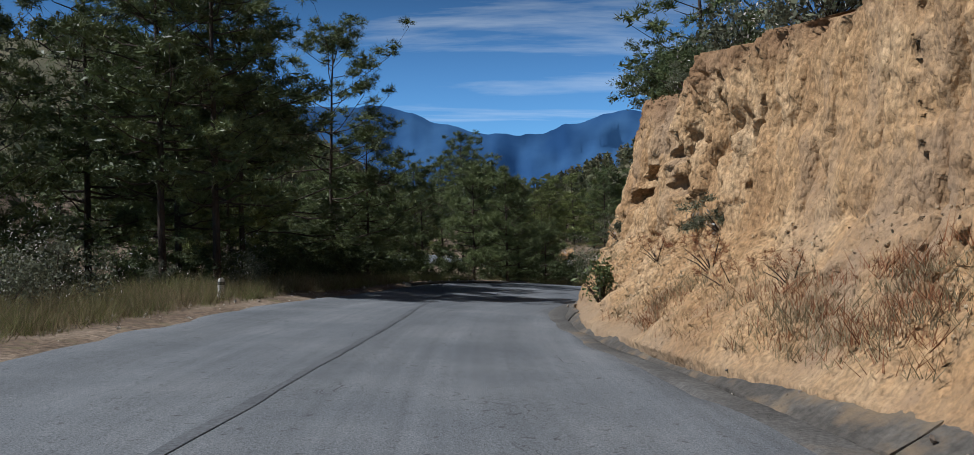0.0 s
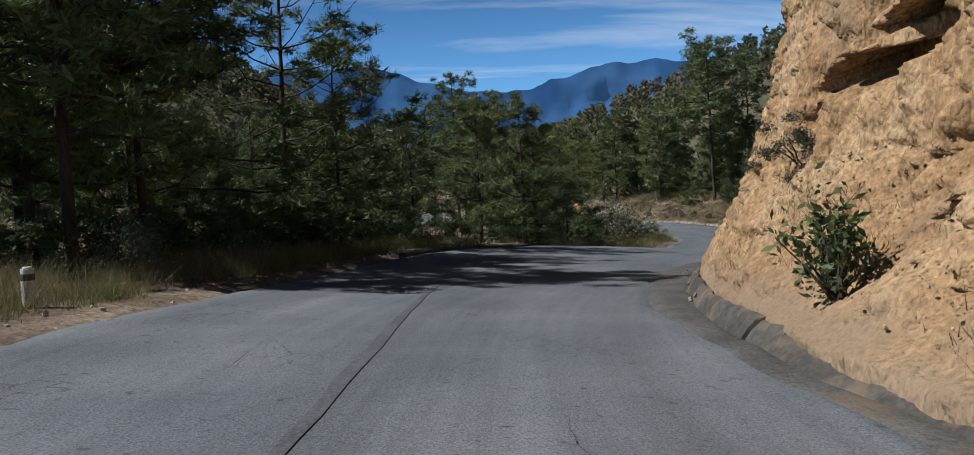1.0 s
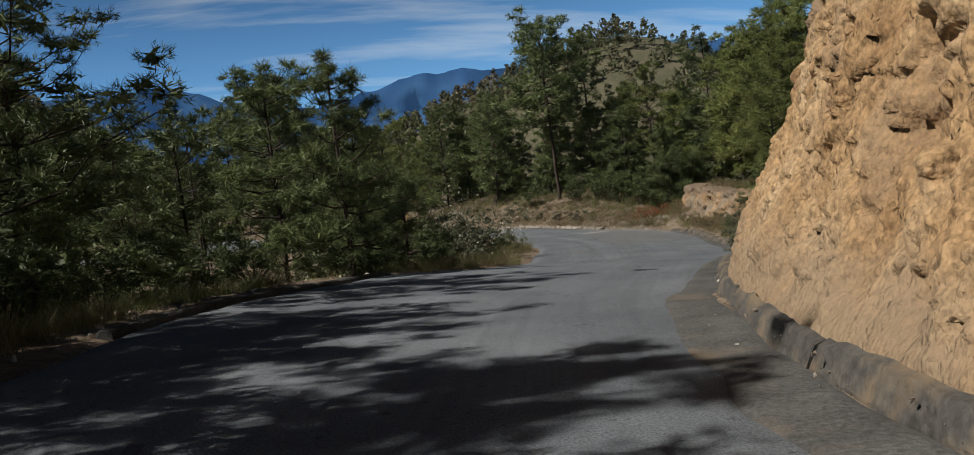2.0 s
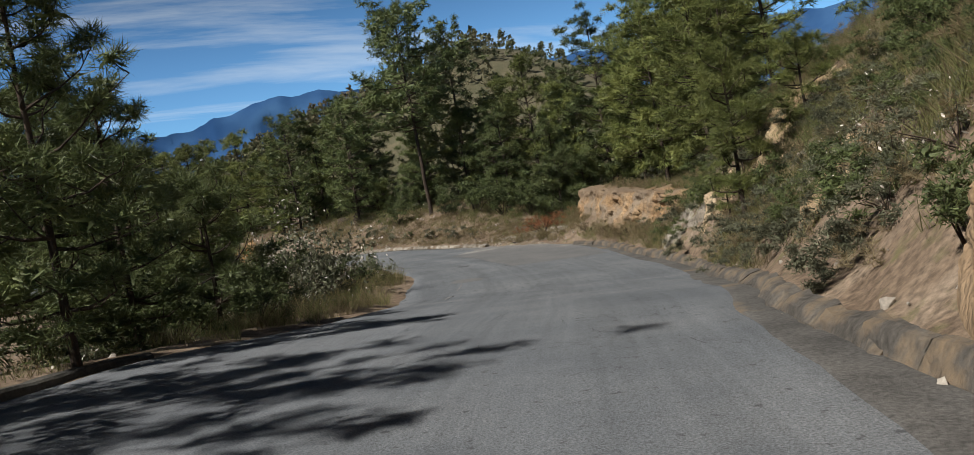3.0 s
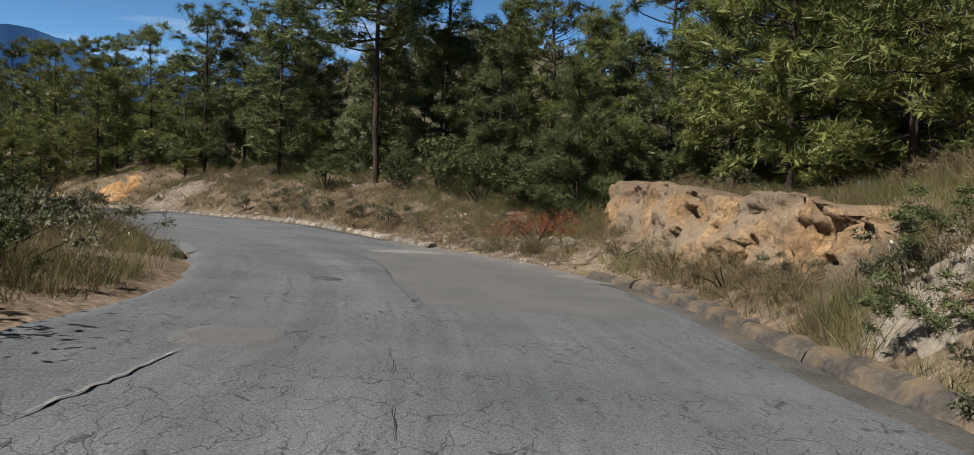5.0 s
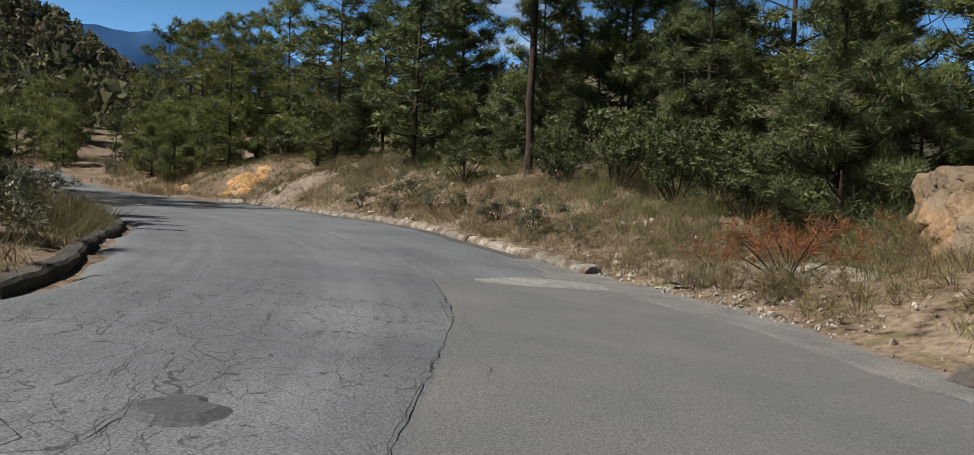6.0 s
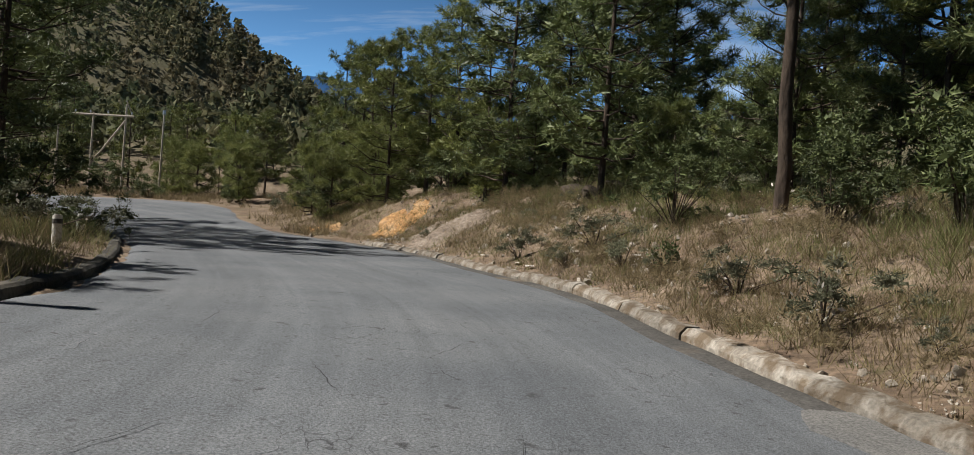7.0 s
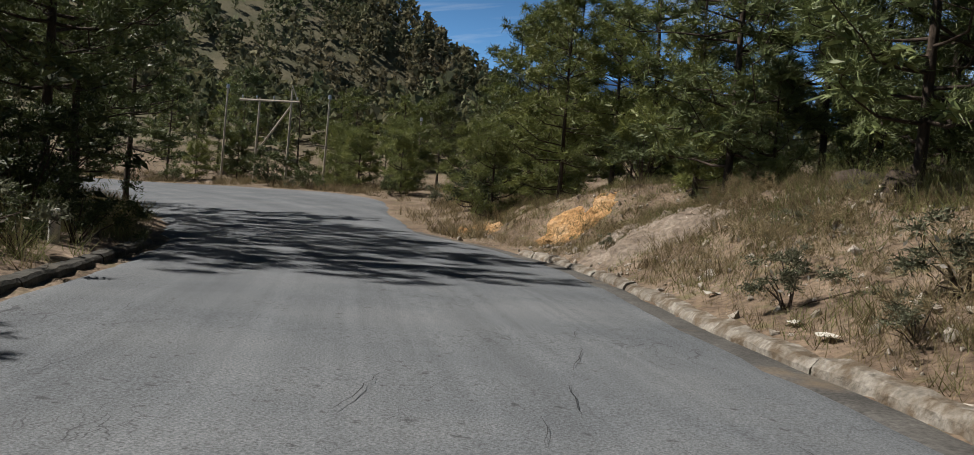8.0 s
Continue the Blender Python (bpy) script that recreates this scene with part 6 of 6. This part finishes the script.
def stones(name, label, count, region, sizes, material, seed, height=None):
    """Loose stones strewn over part of the land, in one mesh."""
    rng = np.random.RandomState(seed)
    x, y = rng.uniform(*region[0], size=count * 6), rng.uniform(*region[1], size=count * 6)
    k, side = beside(x, y)
    d = np.where(side > 0, side - LINE[k, 5], -side - LINE[k, 4])
    keep = region[2](x, y, side, d)
    x, y = x[keep][:count], y[keep][:count]
    z = land(x, y) if height is None else height(x, y)
    base = np.array([(0, 0, 1), (0.9, 0, 0.35), (0.28, 0.85, 0.35), (-0.72, 0.52, 0.35), (-0.72, -0.52, 0.35), (0.28, -0.85, 0.35),
                     (0.72, 0.52, -0.45), (-0.28, 0.85, -0.45), (-0.9, 0, -0.45), (-0.28, -0.85, -0.45), (0.72, -0.52, -0.45), (0, 0, -1)])
    tri = [(0, 1, 2), (0, 2, 3), (0, 3, 4), (0, 4, 5), (0, 5, 1), (1, 6, 2), (2, 7, 3), (3, 8, 4), (4, 9, 5), (5, 10, 1),
           (2, 6, 7), (3, 7, 8), (4, 8, 9), (5, 9, 10), (1, 10, 6), (11, 7, 6), (11, 8, 7), (11, 9, 8), (11, 10, 9), (11, 6, 10)]
    verts, faces = [], []
    for i in range(len(x)):
        s = sizes[0] * (sizes[1] / sizes[0])**(rng.rand()**1.8)
        turn = Euler(tuple(rng.rand(3) * 6)).to_matrix()
        b = base * (1 + 0.28 * rng.normal(size=(12, 1))) * np.array([1, 0.8, 0.6])
        verts.append((b * s) @ np.array(turn) + np.array([x[i], y[i], z[i] + s * 0.2]))
        faces += [tuple(q + 12 * i for q in f) for f in tri]
    ob = piece(name, mesh_of(name, np.concatenate(verts), faces, material))
    tagged(ob, label, "stones", kind="stuff")


stones("loose_stones", "pale stones strewn on the bank", 1100, ((4, 28), (62, 100), lambda x, y, s, d: (s > 0) & (d > 0.2) & (d < 5)), (0.02, 0.11), ROCK, 41)
stones("loose_stones", "stones and clods at the foot of the slope", 450, ((1, 24), (2, 62), lambda x, y, s, d: (s > 0) & (d > 0.0) & (d < 1.6)), (0.015, 0.09), ROCK, 42)
stones("loose_stones", "small stones on the verge", 300, ((-10, 2), (4, 48), lambda x, y, s, d: (s < 0) & (d > 0.0) & (d < 1.6)), (0.012, 0.07), ROCK, 43)
stones("gravel", "fine grit on the edge of the asphalt", 1500, ((0, 22), (2, 96), lambda x, y, s, d: (s > 0) & (d > -0.9) & (d < 0.5)), (0.006, 0.022), ROCK, 44)
stones("gravel", "grey gravel washed along the right edge of the asphalt", 1900, ((12, 24), (48, 70), lambda x, y, s, d: (s > 0) & (d > -1.5) & (d < 0.6)), (0.008, 0.03), GREY_ROCK, 47)
stones("loose_stones", "grey stones and clods on the talus", 1500, ((1.5, 4.4), (3, 19), lambda x, y, s, d: (x > np.interp(y, FOOT[:, 1], FOOT[:, 0]) + 0.2) & (x < np.interp(y, FOOT[:, 1], FOOT[:, 0]) + np.interp(y, [4, 13, 18, 22], [0.8, 1.5, 1.1, 0.35]))), (0.006, 0.03), SANDY_CLAY, 50, talus_z)
stones("loose_stones", "clods and soil fallen on the kerb under the clay bank", 260, ((1, 8), (3, 32), lambda x, y, s, d: (s > 0) & (d > 0.2) & (d < 0.6)), (0.008, 0.04), GREY_SOIL, 54, lambda x, y: land(x, y) + 0.17)
stones("loose_stones", "grey rubble on the mound by the kerb", 900, ((8, 18), (76, 95), lambda x, y, s, d: (s > 0) & (d > 0.3) & (d < 4) & (fbm(xyz(x, y, 4.0) / 1.8, 2) > -0.1)), (0.015, 0.08), GREY_ROCK, 51)
stones("gravel", "pale gravel spilt over the broken kerb", 1300, ((15, 22), (62, 70), lambda x, y, s, d: (s > 0) & (d > -0.7) & (d < 1.1)), (0.01, 0.04), ROCK, 52)


# ---- posts, power line, distance ----
def marker_post(x, y, height, lean):
    post = thing("marker_post", "short weathered concrete marker post in the verge", "post", "marker posts", pose(x, y, float(land(x, y)[0]), lean, lean * 0.6, 20))
    bm = bmesh.new()
    bmesh.ops.create_cone(bm, cap_ends=True, segments=14, radius1=0.085, radius2=0.075, depth=height + 0.3)
    bmesh.ops.translate(bm, vec=(0, 0, height / 2 - 0.15), verts=bm.verts)
    bmesh.ops.bevel(bm, geom=[e for e in bm.edges if all(v.co.z > height - 0.01 for v in e.verts)], offset=0.02, segments=2, affect="EDGES")
    me = bpy.data.meshes.new("shaft")
    bm.to_mesh(me)
    bm.free()
    me.materials.append(PAINT)
    shaft = piece("shaft", me, post)
    v, f = tube(np.array([(0, 0, height - 0.16), (0, 0, height - 0.08)]), (0.083, 0.082), 14)
    piece("band", mesh_of("band", v, f, CONCRETE), shaft, "darker painted band")


for x, y, h, lean in [(-6.35, 19.45, 0.5, 3), (6.55, 76.3, 0.55, -2), (4.3, 80.9, 0.5, 4)]:
    marker_post(x, y, h, lean)


def pole_line(base, height, radius=0.1):
    hs = np.linspace(0, 1, 7)
    pts = np.stack([0.05 * hs, 0 * hs, height * hs - 0.4], 1)
    return tube(pts, radius * (1 - 0.3 * hs), 10)


def power_frame():
    """Two poles with a cross beam, a brace and insulators."""
    ax, ay, bx, by = -21.0, 126.0, -18.4, 126.0
    za, zb = float(land(ax, ay)[0]), float(land(bx, by)[0])
    beam_z = 5.35
    own = thing("power_pole", "pair of pale utility poles with a cross beam", "utility pole")
    piece("pole", mesh_of("pole", *pole_line(0, beam_z - za + 0.6), POLE_WOOD, True), own, m=Matrix.Translation((ax, ay, za)))
    piece("pole", mesh_of("pole", *pole_line(0, beam_z - zb + 1.3), POLE_WOOD, True), own, m=Matrix.Translation((bx, by, zb)))
    way = np.array([bx - ax, by - ay, 0])
    way /= np.linalg.norm(way)
    a, b = np.array([ax, ay, beam_z]) - way * 1.6, np.array([bx, by, beam_z]) + way * 0.7
    beam = piece("cross_beam", mesh_of("cross_beam", *tube(np.array([a, (a + b) / 2, b]), (0.09, 0.09, 0.09), 6), POLE_WOOD), own)
    piece("brace", mesh_of("brace", *tube(np.array([(ax, ay, za + 2.2), (bx, by, zb + 5.6)]), (0.07, 0.07), 6), POLE_WOOD), own)
    piece("brace", mesh_of("brace", *tube(np.array([np.array([bx, by, beam_z + 1.2]), np.array([bx, by, beam_z]) + way * 0.6]), (0.05, 0.05), 6), POLE_WOOD), own)
    for s in (-1.4, -0.2, 1.2, 3.1):
        p = np.array([ax, ay, beam_z + 0.08]) + way * s
        piece("insulator", mesh_of("insulator", *tube(np.array([p, p + (0, 0, 0.12), p + (0, 0, 0.26)]), (0.03, 0.07, 0.04), 8), METAL), beam)


power_frame()
for x, y, h in [(-23.75, 126.0, 7.2), (-15.5, 126.2, 6.8), (-14.7, 142.0, 6.0)]:
    own = thing("power_pole", "single weathered utility pole by the bend", "utility pole", "utility poles", pose(x, y, float(land(x, y)[0]), 0, 0, 30))
    piece("pole", mesh_of("pole", *pole_line(0, h, 0.09), POLE_WOOD, True), own)
    piece("cap", mesh_of("cap", *tube(np.array([(0.05, 0, h - 0.5), (0.05, 0, h - 0.2)]), (0.12, 0.1), 8), METAL), own)


# A leaning pole in the valley and its line.
base = np.array([5.5, 68.9, float(land(5.5, 68.9)[0])])
own = thing("power_pole", "dark leaning utility pole in the valley", "utility pole", "utility poles", pose(*base, 0, -2, 0))
piece("pole", mesh_of("pole", *pole_line(0, 4.6 - base[2], 0.12), BARK, True), own)
piece("cap", mesh_of("cap", *tube(np.array([(0.05, 0, 4.0 - base[2]), (0.05, 0, 4.15 - base[2])]), (0.13, 0.11), 8), METAL), own)
span = np.linspace(0, 1, 24)
cable = np.stack([4.8 - 60 * span, 68.9 + 14 * span, 4.1 - 1.5 * span - 6 * span * (1 - span)], 1)
wire = thing("wire", "sagging black power line over the valley", "power line")
piece("strand", mesh_of("strand", *tube(cable, 0 * span + 0.018, 4), TAR), wire)


def stump(x, y, h, w):
    own = thing("stump", "weathered dark brown tree stump on the bank", "stump", "stumps", pose(x, y, float(land(x, y)[0]), 4, 6, 40 * x))
    v, f = tube(np.array([(0, 0, -0.2), (0, 0, 0.1), (0.03, 0, h * 0.6), (0.05, 0.02, h), (0.05, 0.02, h * 0.93)]), (w * 1.5, w * 1.1, w, w * 0.85, 0.02), 16)
    v = v + np.stack([0.09 * fbm(v * 3 + c * 7 + x, 3) for c in range(3)], 1)
    piece("wood", mesh_of("wood", v, f, BARK, True), own)


for x, y, h, w in [(15.3, 87.3, 0.34, 0.45), (16.4, 86.9, 0.3, 0.4), (15.7, 84.9, 0.26, 0.3)]:
    stump(x, y, h, w)


def litter(x, y, size, material, label, name):
    own = thing(name, label, "litter")
    rng = np.random.RandomState(int(x * 10 + y))
    z = float(land(x, y)[0]) + 0.05
    g = np.linspace(-1, 1, 5)
    gx, gy = np.meshgrid(g, g)
    v = np.stack([gx.ravel(), gy.ravel() * 0.6, 0.35 * rng.rand(25)], 1) * size
    top = [(r * 5 + c, r * 5 + c + 1, r * 5 + c + 6, r * 5 + c + 5) for r in range(4) for c in range(4)]
    piece("sheet", mesh_of("sheet", v, top, material), own)
    own.matrix_basis = pose(x, y, z, 0, 0, rng.rand() * 360)


for x, y, s in [(14.35, 79.6, 0.12), (14.1, 80.3, 0.09), (13.2, 82.6, 0.1), (16.3, 78.2, 0.1), (3.2, 24.2, 0.09), (15.2, 46.6, 0.1), (-1.3, 37.6, 0.08), (16.6, 47.2, 0.14)]:
    litter(x, y, s, PAINT, "crumpled white litter at the roadside", "litter")
litter(18.43, 65.57, 0.14, TAR, "crumpled black litter beside the kerb", "litter")

slab = thing("rock", "flat pale slab of rock lodged in the clay bank", "rock")
sv, sf = tube(np.array([(3.72, 10.6, 0.98), (3.64, 10.9, 1.0), (3.6, 11.2, 1.0)]), (0.05, 0.12, 0.03), 6)
piece("stone", mesh_of("stone", sv, sf, PALE_CONCRETE), slab)


def far_woods():
    """Trees on the hills round about, too far to tell one by one."""
    rng = np.random.RandomState(77)
    spots = []
    for cx, cy, spread, n in [(-142, 285, 85, 3200), (-68, 265, 42, 1100), (105, 290, 80, 3000), (80, 60, 40, 500), (-70, 150, 40, 1300), (-45, 135, 22, 260), (0, 200, 90, 900), (60, 140, 60, 500), (-110, 90, 60, 500), (0, 450, 200, 700)]:
        spots.append(np.stack([cx + rng.normal(size=n) * spread, cy + rng.normal(size=n) * spread], 1))
    p = np.concatenate(spots)
    k, side = beside(p[:, 0], p[:, 1])
    p = p[(np.abs(side) > 40) & (p[:, 1] > 10)]
    thin = fbm(xyz(p[:, 0], p[:, 1]) / 40.0, 3)
    p = p[thin + rng.rand(len(p)) > 0.25]
    z = land(p[:, 0], p[:, 1])
    n, leaves = len(p), 54
    h = rng.uniform(3.0, 7.5, size=(n, 1))
    a = rng.rand(n, leaves)
    r = h * (0.3 * (1 - a) ** 0.7 + 0.04) * np.sqrt(rng.rand(n, leaves))
    t = rng.rand(n, leaves) * 6.283
    c = np.stack([p[:, :1] + r * np.cos(t), p[:, 1:] + r * np.sin(t), z[:, None] + h * (0.16 + 0.84 * a)], 2)
    u, w = rng.normal(size=(n, leaves, 3)), rng.normal(size=(n, leaves, 3))
    s = 0.115 * h[..., None] * (0.6 + 0.8 * rng.rand(n, leaves, 1))
    u /= np.linalg.norm(u, axis=2)[..., None]
    w /= np.linalg.norm(w, axis=2)[..., None]
    v = np.stack([c + u * s, c + w * s, c - (u + w) * s * 0.6], 2).reshape(-1, 3)
    q = np.arange(n * leaves) * 3
    ob = piece("far_woods", mesh_of("far_woods", v, np.stack([q, q + 1, q + 2], 1), FAR_WOOD))
    tagged(ob, "distant pine woods on the hills", "woods", kind="stuff")


far_woods()


def ridges():
    """Mountain chains on the horizon."""
    for name, dist, base, swing, seed, foot in (("mountains", 3000, 7.6, 1.2, 5, -1.0), ("foothills", 2300, 3.4, 1.3, 9, -2.0)):
        az = np.radians(np.arange(-75, 76, 0.25))
        deg = np.degrees(az)
        el = base + swing * 0.6 * fbm(xyz(deg / 9.0, seed), 5) + 0.16 * fbm(xyz(deg / 1.4, seed + 3.0), 4)
        if name == "mountains":
            el = el + 0.2 * np.exp(-np.abs((deg - 11.4) / 3.4) ** 1.4) + 0.7 * np.exp(-((deg + 6) / 5.0) ** 2) - 0.3 * np.exp(-((deg - 5.0) / 4.0) ** 2) + 1.2 * np.exp(-((deg + 16) / 9.0) ** 2)
        levels = np.linspace(0, 1, 14)
        verts = []
        for h in levels:
            d = dist + 420 * (1 - h) * (-1) + 120 * fbm(xyz(deg / 3.0, h * 4, seed), 3) * (1 - h) * h * 4
            e = foot + (el - foot) * h
            verts.append(np.stack([14 * 0 + np.sin(az) * d, np.cos(az) * d, np.tan(np.radians(e)) * d], 1))
        v = np.stack(verts, 0).reshape(-1, 3)
        n = len(az)
        a = (np.arange(len(levels) - 1)[:, None] * n + np.arange(n - 1)[None, :]).ravel()
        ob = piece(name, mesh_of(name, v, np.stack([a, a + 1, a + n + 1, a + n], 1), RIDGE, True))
        tagged(ob, "faintly glowing blue mountain ridge on the horizon", "mountains", kind="structure")


ridges()
